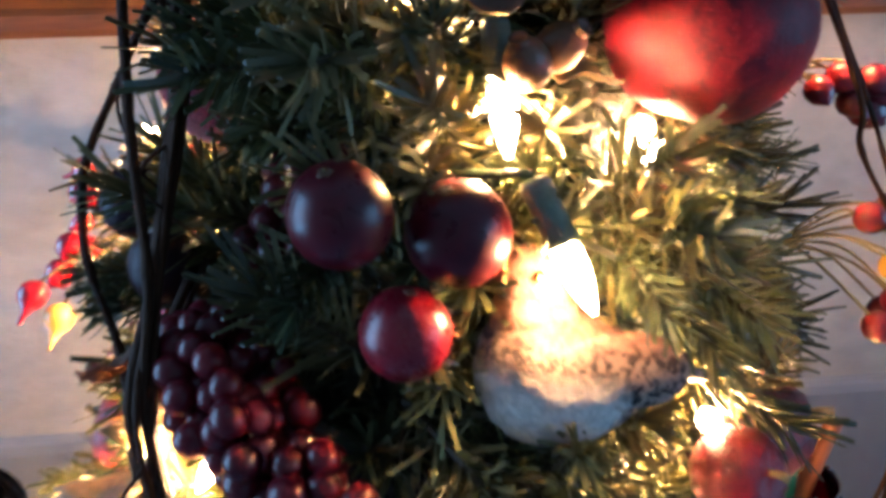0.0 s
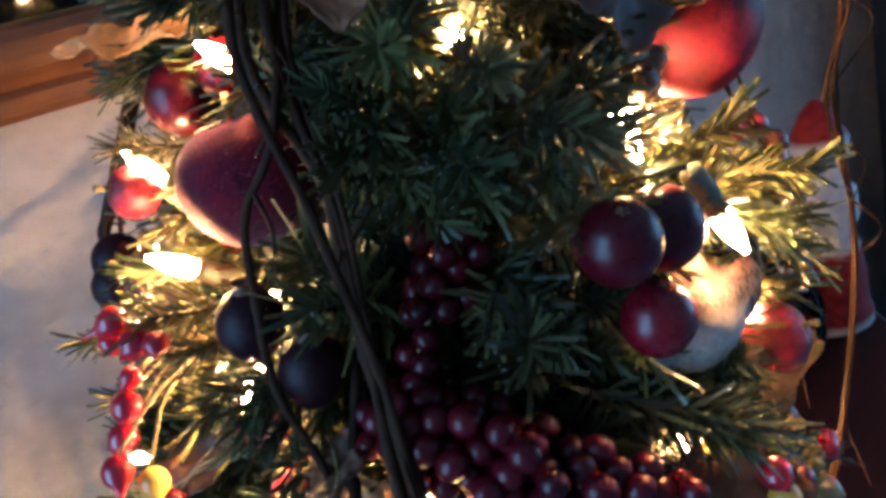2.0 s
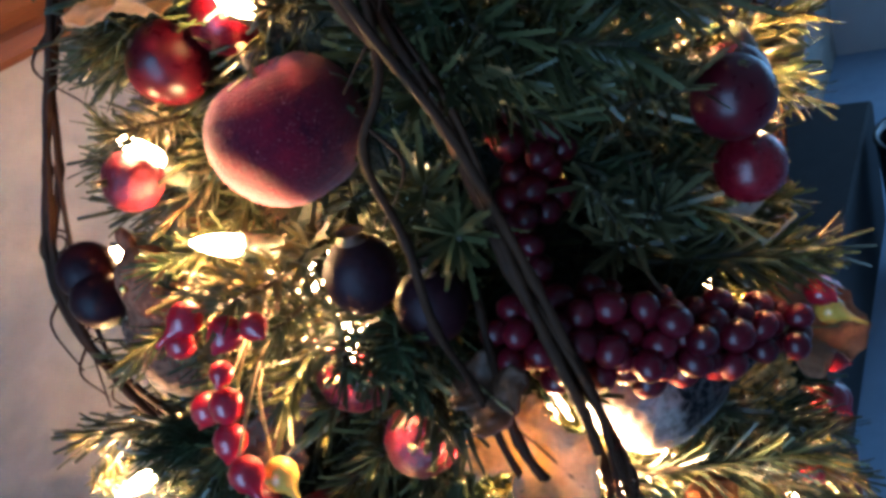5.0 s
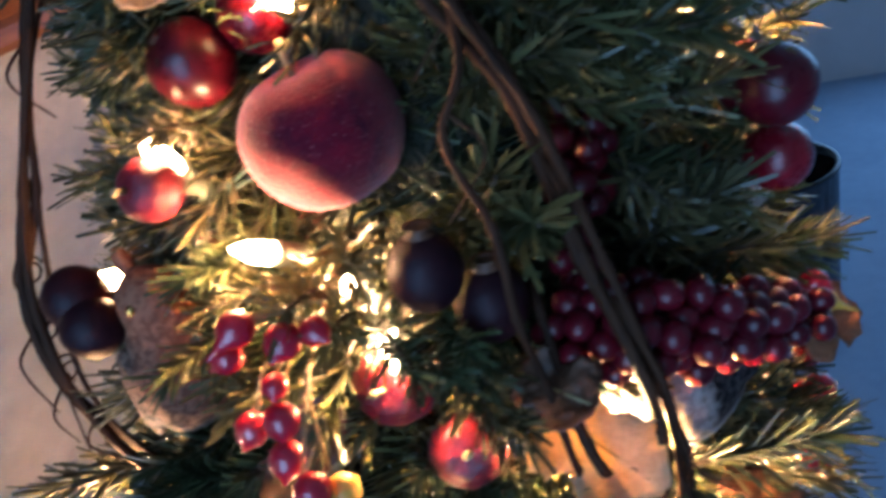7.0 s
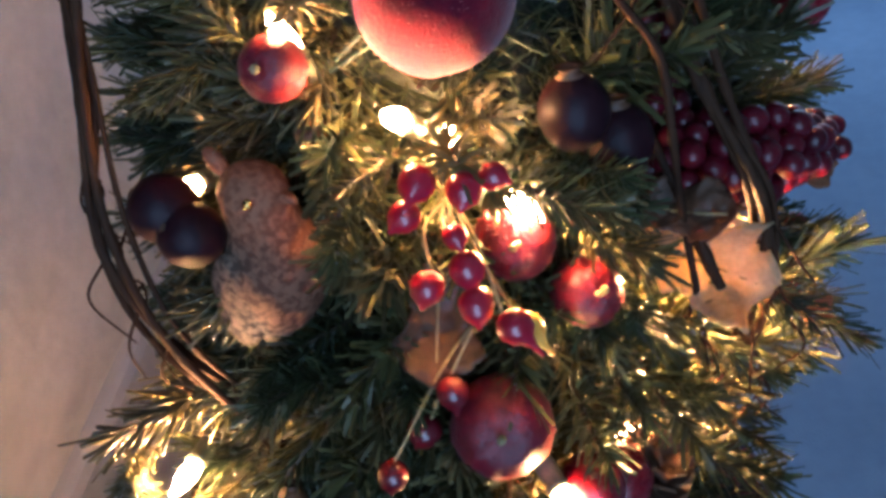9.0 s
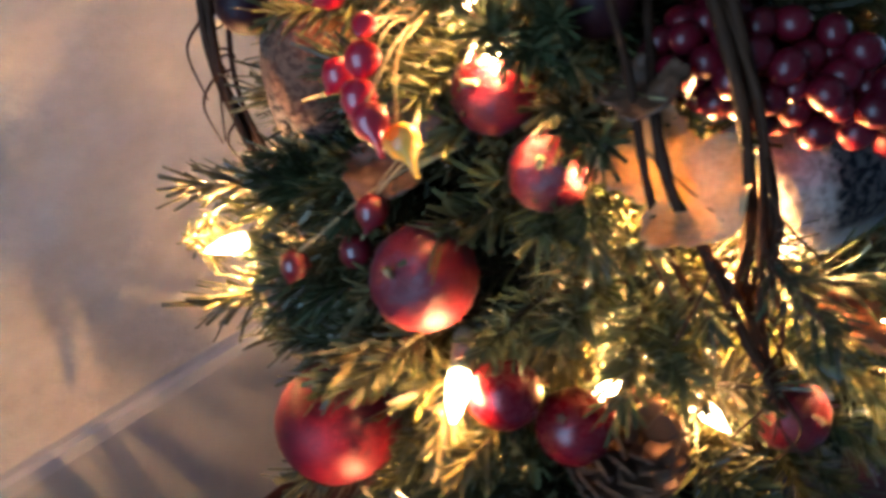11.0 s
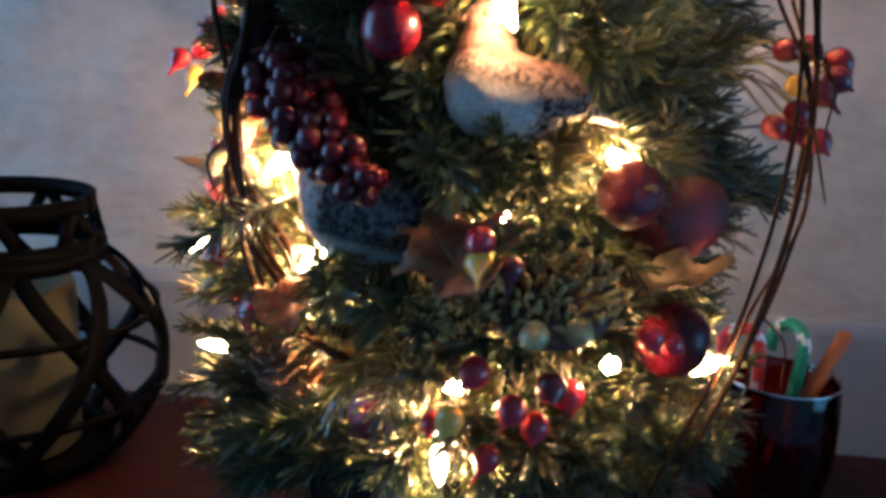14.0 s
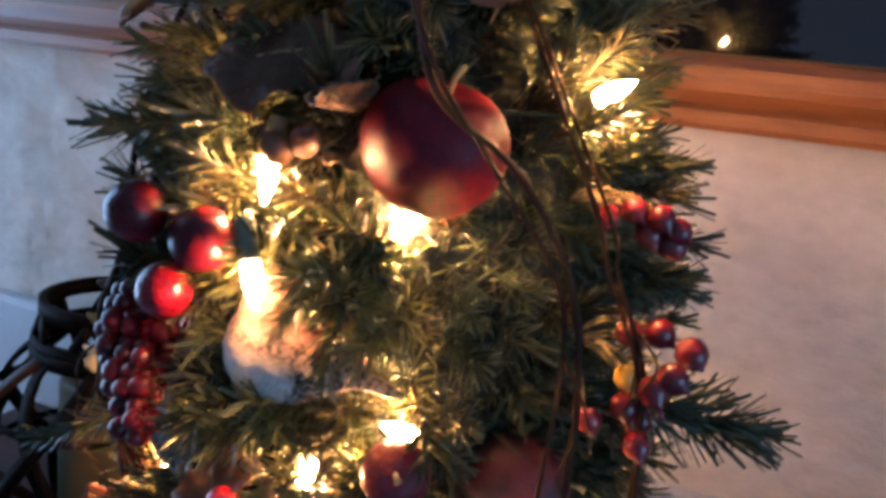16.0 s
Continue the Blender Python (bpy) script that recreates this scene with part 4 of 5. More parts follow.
leaf((-0.038, 0.250, 0.384), (-0.7, 0.55, -0.05), (0, -0.2, 0.98), 0.036, 0.028, LEAF_GLOW, "tan leaf over a lit bulb, its glow put into the colour", 4, 0.3, 0.2, 15, 0.2)
leaf((0.0560, 0.1860, 0.3790), (-0.80, -0.58, -0.14), (0.3044, -0.7486, 0.5286), 0.048, 0.032, LEAF_BROWN, "dark brown broad leaf behind the nuts", 3, -0.35, -0.25, 16, 0.35)
leaf((0.062, 0.180, 0.362), (0.2, -0.9, -0.05), (-0.4, -0.3, 0.85), 0.024, 0.018, LEAF_BROWN, "dark brown curled leaf beside the large apple", 3, 0.6, 0.35, 17, 0.4)
leaf((0.090, 0.210, 0.395), (0.6, -0.7, 0.25), (-0.2, -0.3, 0.9), 0.040, 0.030, LEAF_TAN, "tan leaf above the large apple", 4, 0.4, 0.3, 18, 0.3)
leaf((-0.050, 0.277, 0.273), (-0.55, 0.25, -0.75), (-0.85, -0.1, 0.3), 0.034, 0.024, LEAF_BROWN, "dark brown curled leaf hanging below the hips", 3, 0.6, 0.4, 19, 0.45)
leaf((0.0361, 0.2029, 0.3498), (0.7152, -0.5750, -0.3973), (-0.0166, -0.3812, 0.9243), 0.0315, 0.011, LEAF_TAN, "pale spotted tan leaf above the plums", 4, 0.25, 0.35, 21, 0.5)
leaf((-0.050, 0.220, 0.276), (-0.45, -0.85, -0.15), (-0.6, -0.2, 0.75), 0.026, 0.018, LEAF_BROWN, "grey-cream leaf behind the vine stems", 3, 0.4, 0.3, 22, 0.3)


# ---- pine cone and dried bloom ----
def pine_cone(at, axis, r, label):
    root = thing("pine_cone", upward(at, axis), label, "pine cone")
    mesh_object("heart", *round_shape(r * 0.55, 12, 8, tall=1.5), CONE_WOOD, root)
    v, f = [], []
    for i, (x, w, z) in enumerate(((0, 0.20, 0), (0.5, 0.42, 0.04), (0.85, 0.46, 0.16), (1.0, 0.28, 0.26))):
        v += [Vector((x, -w, z)), Vector((x, w, z)), Vector((x, w * 0.8, z + 0.10)), Vector((x, -w * 0.8, z + 0.10))]
    for i in range(3):
        for k in range(4):
            a, b2 = i * 4 + k, i * 4 + (k + 1) % 4
            f.append((a, b2, b2 + 4, a + 4))
    f += [(3, 2, 1, 0), (12, 13, 14, 15)]
    first = None
    for i in range(58):
        s = i / 57
        a = i * 2.39996
        wide = math.sin(math.pi * (0.12 + 0.80 * s)) ** 0.8
        if first is None:
            first = ob = mesh_object("scale", v, f, CONE_WOOD, root, smooth=False)
        else:
            ob = new("scale", first.data)
            ob.parent = root
        q = r * (0.35 + 0.45 * wide)
        ob.matrix_basis = (Matrix.Translation((math.cos(a) * r * 0.32 * wide, math.sin(a) * r * 0.32 * wide, r * (-1.05 + 2.0 * s)))
                           @ Matrix.Rotation(a, 4, "Z") @ Matrix.Rotation(radians(-50 * s + 8), 4, "Y") @ Matrix.Scale(q, 4))
    BLOCK.append((Vector(at), r * 1.6))
    return root


pine_cone((-0.036, 0.238, 0.156), (-0.3, -0.55, 0.6), 0.0175, "small open brown pine cone low on the tree")


def dried_bloom(at, axis, r, label):
    rnd = random.Random(31)
    root = thing("dried_bloom", upward(at, axis), label, "dried flower")
    mesh_object("calyx", *lathe([(0.001, -0.012), (r * 0.5, -0.006), (r * 0.9, 0.0), (r * 0.8, 0.002), (0.002, 0.004)], 18), LEAF_BROWN, root)
    shapes = []
    for i in range(130):
        a, s = i * 2.39996, math.sqrt((i + 0.5) / 130)
        p = Vector((math.cos(a) * s * r, math.sin(a) * s * r * 0.72, 0.006 * (1 - s * s) + rnd.uniform(-0.001, 0.001)))
        d = Vector((p.x * 30, p.y * 30, 1)) + Vector((rnd.uniform(-0.6, 0.6), rnd.uniform(-0.6, 0.6), 0))
        bend = rnd.uniform(0.0016, 0.0034)
        curl = [(0, 0, -0.004), (0.0003, 0, 0.0), (bend * 0.5, 0, 0.003), (bend, 0, 0.0036), (bend * 1.3, 0, 0.0022)]
        shapes.append(moved(tube(curl, [0.0005, 0.0010, 0.0011, 0.0009, 0.0004], 5), upward(p, d, rnd.random() * 6)))
    mesh_object("flower_head", *join(*shapes), DRIED, root)
    BLOCK.append((Vector(at), r * 0.75))
    BLOCK.append((Vector(at) + Vector((0.004, -0.004, 0.016)), r * 0.55))
    return root


dried_bloom((0.063, 0.172, 0.215), (0.05, -0.60, 0.80), 0.026, "flat yellow-brown dried flower head")
dried_bloom((0.028, 0.172, 0.205), (-0.1, -0.8, 0.6), 0.015, "small dried flower head by the bird")


# ---- string of lights ----
lights = thing("light_string", (0, 0, 0), "string of small lit warm-white bulbs on dark green wire", "fairy lights")
SOCKET_MESH = lathe([(0.0026, 0), (0.0032, 0.0015), (0.0034, 0.008), (0.0031, 0.0115), (0.0036, 0.012), (0.0036, 0.0138)], 12)
GLASS_MESH = lathe([(0.0024, 0.0135), (0.0029, 0.0150), (0.0029, 0.0190), (0.0024, 0.0225), (0.0015, 0.0258), (0.0005, 0.0285)], 10,
                   lambda p, a: Vector((p.x * (1 + 0.07 * math.cos(5 * a)), p.y * (1 + 0.07 * math.cos(5 * a)), p.z)))
FILAMENT_MESH = lathe([(0.0002, 0.0190), (0.0008, 0.0193), (0.0008, 0.0222), (0.0002, 0.0225)], 6)
# Back, top and deep inner bulbs are unseen, added to light wall and needles.
BULBS = [((0.032, 0.176, 0.335), (0.05, -0.25, -1)), ((0.0422, 0.157, 0.3065), (0.35, -0.2, -0.85)), ((0.070, 0.201, 0.325), (-0.1, -0.6, -0.5)),
         ((0.083, 0.186, 0.259), (-0.4, -0.7, 0.4)),
         ((0.125, 0.229, 0.373), (0.8, -0.3, 0.45)), ((-0.039, 0.210, 0.245), (-0.3, -0.8, -0.3)), ((-0.024, 0.204, 0.212), (-0.3, -0.7, -0.4)),
         ((-0.034, 0.241, 0.178), (-0.5, -0.6, 0.3)), ((-0.092, 0.295, 0.138), (-0.9, -0.1, 0.1)), ((-0.011, 0.221, 0.159), (-0.2, -0.7, -0.3)),
         ((0.034, 0.178, 0.1765), (-0.3, -0.8, 0.2)), ((0.031, 0.169, 0.151), (0.1, -0.8, -0.4)), ((-0.060, 0.376, 0.222), (-0.8, 0.2, 0.1)),
         ((-0.083, 0.258, 0.201), (-0.7, -0.3, -0.4)), ((-0.055, 0.275, 0.321), (-0.7, 0.1, 0.5)),
         ((-0.036, 0.265, 0.300), (-0.7, -0.2, -0.4)), ((-0.029, 0.260, 0.374), (-0.6, -0.2, 0.5)), ((0.0470, 0.1870, 0.2315), (0.1, -0.5, -0.5)),
         ((-0.047, 0.296, 0.346), (-0.5, 0.0, 0.8)), ((0.128, 0.212, 0.180), (0.75, -0.35, 0.45)), ((0.088, 0.186, 0.186), (-0.2, -0.8, 0.2)),
         ((-0.045, 0.338, 0.312), (-0.6, 0.1, 0.2)), ((0.100, 0.375, 0.270), (0.4, 0.9, 0.1)),
         ((-0.053, 0.250, 0.287), (-0.7, -0.4, -0.2)),
         ((0.070, 0.345, 0.420), (0.4, 0.8, 0.4)), ((0.000, 0.225, 0.440), (-0.6, -0.6, 0.4)),
         ((0.090, 0.225, 0.450), (0.6, -0.6, 0.4)), ((0.014, 0.213, 0.366), (-0.4, -0.8, 0.2)), ((0.060, 0.250, 0.530), (0.2, -0.8, 0.6))]
OPEN = [at for at, way in BULBS[:4]] + [(-0.011, 0.221, 0.159), (-0.053, 0.250, 0.287), (0.034, 0.178, 0.1765), (0.031, 0.169, 0.151), (-0.024, 0.204, 0.212), (0.088, 0.186, 0.186), (-0.034, 0.241, 0.178), (-0.039, 0.210, 0.245), (0.125, 0.229, 0.373), (0.128, 0.212, 0.180), (-0.036, 0.265, 0.300), (-0.055, 0.275, 0.321)]     # bulbs that stand clear of the needles
DIM = [BULBS[1][0], (0.128, 0.212, 0.180), (-0.083, 0.258, 0.201), (-0.055, 0.275, 0.321), (-0.036, 0.265, 0.300), (0.014, 0.213, 0.366)]      # bulbs turned down so ornaments and wall near them don't burn out
STRONG = [(-0.039, 0.210, 0.245), (-0.024, 0.204, 0.212), (0.034, 0.178, 0.1765)]      # bulbs turned up to brighten the leaf, bird and needles beside them
FAINT = [(-0.011, 0.221, 0.159), (-0.092, 0.295, 0.138), (-0.045, 0.338, 0.312), (-0.047, 0.296, 0.346), (-0.029, 0.260, 0.374), (0.088, 0.186, 0.186)]
BRIGHT = (-0.060, 0.376, 0.222)      # bulb close to the wall, turned far up to throw needle shadows on it
first_socket = first_glass = None
for at, way in BULBS:
    if first_socket is None:
        first_socket = socket = mesh_object("socket", *SOCKET_MESH, SOCKET, lights, label="dull green plastic lamp socket")
        first_glass = glass = mesh_object("bulb", *GLASS_MESH, BULB_GLASS, socket, label="glowing faceted clear bulb")
        hot_wire = mesh_object("filament", *FILAMENT_MESH, FILAMENT, socket, label="white-hot filament").data
        dim_wire, faint_wire, strong_wire = hot_wire.copy(), hot_wire.copy(), hot_wire.copy()
        strong_wire.materials[0] = FILAMENT_STRONG
        dim_wire.materials[0] = FILAMENT_DIM
        faint_wire.materials[0] = FILAMENT_FAINT
        short_wire = mesh_object("filament", *lathe([(0.0001, 0.0209), (0.0002, 0.02095), (0.0002, 0.02135), (0.0001, 0.0214)], 6), FILAMENT_BRIGHT)
        bright_wire = short_wire.data
        bpy.data.objects.remove(short_wire)
    else:
        socket, glass = new("socket", first_socket.data), new("bulb", first_glass.data)
        socket.parent, glass.parent = lights, socket
        socket["label"], glass["label"] = first_socket["label"], first_glass["label"]
        new("filament", faint_wire if at in FAINT else dim_wire if at in DIM else strong_wire if at in STRONG else bright_wire if at == BRIGHT else hot_wire).parent = socket
    d = Vector(way).normalized()
    socket.matrix_basis = upward(Vector(at) - d * 0.020, d, random.uniform(0, 6))
    if at in OPEN:
        BLOCK.append((Vector(at), 0.0080 if at[2] < 0.23 or at in (BULBS[0][0], BULBS[2][0]) or at == (-0.053, 0.250, 0.287) else 0.0045))
for low in ((-0.042, 0.192, 0.210), (-0.031, 0.192, 0.194), (-0.021, 0.194, 0.183), (-0.012, 0.198, 0.174)):      # lower ends of the vine
    BLOCK.append((Vector(low), 0.0035))
ORDER = sorted(BULBS, key=lambda q: q[0][2])
for (a, wa), (c, wc) in zip(ORDER, ORDER[1:]):
    p, q = Vector(a) - Vector(wa).normalized() * 0.021, Vector(c) - Vector(wc).normalized() * 0.021
    mid = (p + q) / 2
    mid = Vector((AXIS.x, AXIS.y, mid.z)) + outward(mid) * 0.062
    mesh_object("wire", *tube(curve_points([p, mid, q], 8), 0.0009, 5), WIRE, lights)


# ---- branches ----
tree = thing("christmas_tree", (AXIS.x, AXIS.y, 0), "small artificial green fir tree in a black square pot", "christmas tree")
pot = bmesh.new()
bmesh.ops.create_cone(pot, cap_ends=True, segments=4, radius1=0.080, radius2=0.096, depth=0.126, matrix=Matrix.Translation((0, 0.006, 0.063)) @ Matrix.Rotation(radians(45), 4, "Z"))
bmesh.ops.bevel(pot, geom=pot.edges[:], offset=0.004, segments=3, affect="EDGES")
part("pot", pot, POT, tree, "plain black tapered square pot")
# Added filler body, so that gaps between branches look dark and closed.
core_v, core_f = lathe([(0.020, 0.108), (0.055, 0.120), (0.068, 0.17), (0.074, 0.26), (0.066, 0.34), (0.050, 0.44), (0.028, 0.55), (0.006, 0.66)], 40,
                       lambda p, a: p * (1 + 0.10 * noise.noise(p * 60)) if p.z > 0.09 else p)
mesh_object("core", core_v, core_f, CORE, tree, label="solid filler inside the tree, dark for the shaded depth")
# short needles that cover the filler, in the dark mix to shade the inside
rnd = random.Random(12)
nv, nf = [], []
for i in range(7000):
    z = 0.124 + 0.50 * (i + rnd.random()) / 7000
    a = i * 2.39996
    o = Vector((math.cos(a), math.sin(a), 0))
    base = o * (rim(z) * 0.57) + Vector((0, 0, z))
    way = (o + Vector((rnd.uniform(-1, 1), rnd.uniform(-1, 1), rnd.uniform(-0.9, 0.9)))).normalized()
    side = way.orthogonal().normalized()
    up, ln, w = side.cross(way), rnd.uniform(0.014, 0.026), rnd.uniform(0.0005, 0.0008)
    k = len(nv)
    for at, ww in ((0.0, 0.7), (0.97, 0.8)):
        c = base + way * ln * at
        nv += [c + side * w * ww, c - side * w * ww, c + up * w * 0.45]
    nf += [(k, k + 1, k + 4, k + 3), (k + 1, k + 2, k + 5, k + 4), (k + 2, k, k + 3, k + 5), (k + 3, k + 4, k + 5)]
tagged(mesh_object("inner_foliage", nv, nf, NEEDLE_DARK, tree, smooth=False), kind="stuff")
SPRIGS = []
for i, (ln, count, reach, mats, broad) in enumerate((
        (0.060, 100, 0.021, (TWIG_WIRE, NEEDLE), 1.0), (0.052, 140, 0.018, (TWIG_WIRE, NEEDLE_DARK), 0.72), (0.050, 88, 0.021, (TWIG_WIRE, NEEDLE_OLIVE), 1.0),
        (0.044, 82, 0.018, (TWIG_WIRE, NEEDLE), 1.0), (0.040, 112, 0.016, (TWIG_WIRE, NEEDLE_DARK), 0.72), (0.036, 66, 0.017, (TWIG_WIRE, NEEDLE_OLIVE), 1.0),
        (0.030, 54, 0.015, (TWIG_WIRE, NEEDLE), 1.0), (0.026, 48, 0.014, (TWIG_WIRE, NEEDLE_OLIVE), 1.0), (0.048, 96, 0.022, (TWIG_WIRE, NEEDLE_LIT), 0.85))):
    SPRIGS.append((ln, sprig_mesh("branch", ln, count, reach, 100 + i, mats, broad)))


def hidden(tip, base, things=BLOCK):
    """How deep a branch would stand before something that must stay in view."""
    worst = 0.0
    for c, r in things:
        out = outward(c)
        for o in (out, (out * 0.6 + Vector((-0.15, -0.75, 0.3))).normalized()):
            for s in (0.35, 0.7, 1.0):
                d = base.lerp(tip, s) - c
                along = d.dot(o)
                if along < -r * 0.6 - 0.004:
                    continue
                off = (d - o * max(0.0, along)).length
                worst = max(worst, r * 0.85 + 0.0035 - off)
    return worst


GROWN = []          # (pose, kind) of every branch


def add_branch(base, way, kind, scale=1.0):
    GROWN.append((upward(Vector(base) - Vector((AXIS.x, AXIS.y, 0)), way, random.uniform(0, 6)) @ Matrix.Scale(scale, 4), kind))


def joined_branches(poses):
    """Verts, corners, face starts and material slots of many branches in one mesh."""
    slots = [TWIG_WIRE, NEEDLE, NEEDLE_DARK, NEEDLE_OLIVE, NEEDLE_LIT]
    shapes = []
    for ln, me in SPRIGS:
        co = np.empty(len(me.vertices) * 3, dtype=np.float32)
        corner = np.empty(len(me.loops), dtype=np.int32)
        start, slot = np.empty(len(me.polygons), dtype=np.int32), np.empty(len(me.polygons), dtype=np.int32)
        me.vertices.foreach_get("co", co)
        me.loops.foreach_get("vertex_index", corner)
        me.polygons.foreach_get("loop_start", start)
        me.polygons.foreach_get("material_index", slot)
        shapes.append((co.reshape(-1, 3), corner, start, np.array([slots.index(m) for m in me.materials], dtype=np.int32)[slot]))
    verts, corners, starts, picks, nv2, nl = [], [], [], [], 0, 0
    for m, kind in poses:
        co, corner, start, slot = shapes[kind]
        a = np.array(m)
        verts.append(co @ a[:3, :3].T + a[:3, 3])
        corners.append(corner + nv2)
        starts.append(start + nl)
        picks.append(slot)
        nv2, nl = nv2 + len(co), nl + len(corner)
    me = bpy.data.meshes.new("foliage")
    me.vertices.add(nv2)
    me.vertices.foreach_set("co", np.concatenate(verts).astype(np.float32).ravel())
    me.loops.add(nl)
    me.loops.foreach_set("vertex_index", np.concatenate(corners).astype(np.int32))
    every = np.concatenate(starts).astype(np.int32)
    me.polygons.add(len(every))
    me.polygons.foreach_set("loop_start", every)
    for m in slots:
        me.materials.append(m)
    me.polygons.foreach_set("material_index", np.concatenate(picks).astype(np.int32))
    me.update(calc_edges=True)
    return me


rnd = random.Random(77)
BRANCHES = 960
for i in range(BRANCHES):
    z = 0.133 + 0.50 * ((i + rnd.random()) / BRANCHES) ** 1.14
    a = i * 2.39996 + rnd.uniform(-0.3, 0.3)
    o = Vector((math.cos(a), math.sin(a), 0))
    lift = rnd.uniform(-0.35, 0.65) if z > 0.165 else rnd.uniform(-0.12, 0.40)
    way = (o + Vector((rnd.uniform(-0.45, 0.45), rnd.uniform(-0.45, 0.45), lift))).normalized()
    reach_out = rim_at(z, o) * rnd.uniform(0.86, 1.04)
    done = False
    for back in (0.0, 0.014, 0.028):
        for kind in sorted(range(8), key=lambda k: rnd.random() + (k // 3) * 0.35):
            ln = SPRIGS[kind][0]
            base = Vector((AXIS.x, AXIS.y, z)) + o * max(0.012, reach_out - back - ln * 0.9 - 0.004)
            if hidden(base + way * ln, base) <= 0.002:
                add_branch(base, way, kind, rnd.uniform(0.9, 1.1))
                done = True
                break
        if done:
            break
# needles close round each bulb
for at, way in [q for q in BULBS[3:] if q[0][1] < 0.33]:
    d, at = Vector(way).normalized(), Vector(at)
    side = d.orthogonal().normalized()
    for k in range(4):
        u = Matrix.Rotation(k * 1.571 + rnd.uniform(-0.4, 0.4), 3, d) @ side
        kind = rnd.choice((5, 6, 6, 7))
        base = at - d * rnd.uniform(0.014, 0.022) + u * rnd.uniform(0.007, 0.011)
        aim = (d + u * rnd.uniform(0.2, 0.7)).normalized()
        clear = [q for q in BLOCK if at.z < 0.185 or (q[0] - at).length > 0.004]
        if hidden(base + aim * SPRIGS[kind][0], base, clear) <= 0.003:
            add_branch(base, aim, kind, rnd.uniform(0.8, 1.0))
# low fringe over the rim of the pot
for i in range(150):
    a = i * 2.39996 + rnd.uniform(-0.2, 0.2)
    o = Vector((math.cos(a), math.sin(a), 0))
    west = max(0.0, -o.x)
    if o.y < -0.35 and -0.75 < o.x < 0.40:
        continue
    z = rnd.uniform(0.128, 0.150) - 0.022 * west * rnd.random()
    kind = rnd.choice((1, 4, 4, 4, 3))
    way = (o + Vector((rnd.uniform(-0.35, 0.35), rnd.uniform(-0.35, 0.35), rnd.uniform(-0.16, 0.16)))).normalized()
    base = Vector((AXIS.x, AXIS.y, z)) + o * ((0.106 + 0.014 * west) * rnd.uniform(0.90, 1.04) - SPRIGS[kind][0] * 0.95)
    if hidden(base + way * SPRIGS[kind][0], base) <= 0.003:
        add_branch(base, way, kind)
# extra branches added towards the wall, to break up the bulbs' light on it
for i in range(150):
    z, a = 0.15 + 0.25 * (i + rnd.random()) / 230, radians(rnd.uniform(92, 172))
    o = Vector((math.cos(a), math.sin(a), 0))
    way = (o + Vector((rnd.uniform(-0.6, 0.6), rnd.uniform(-0.6, 0.6), rnd.uniform(-0.5, 0.6)))).normalized()
    kind = rnd.choice((2, 3, 4, 5))
    base = Vector((AXIS.x, AXIS.y, z)) + o * (rim_at(z, o) * rnd.uniform(0.84, 0.98) - SPRIGS[kind][0] * 0.9)
    if hidden(base + way * SPRIGS[kind][0], base) <= 0.004:
        add_branch(base, way, kind)
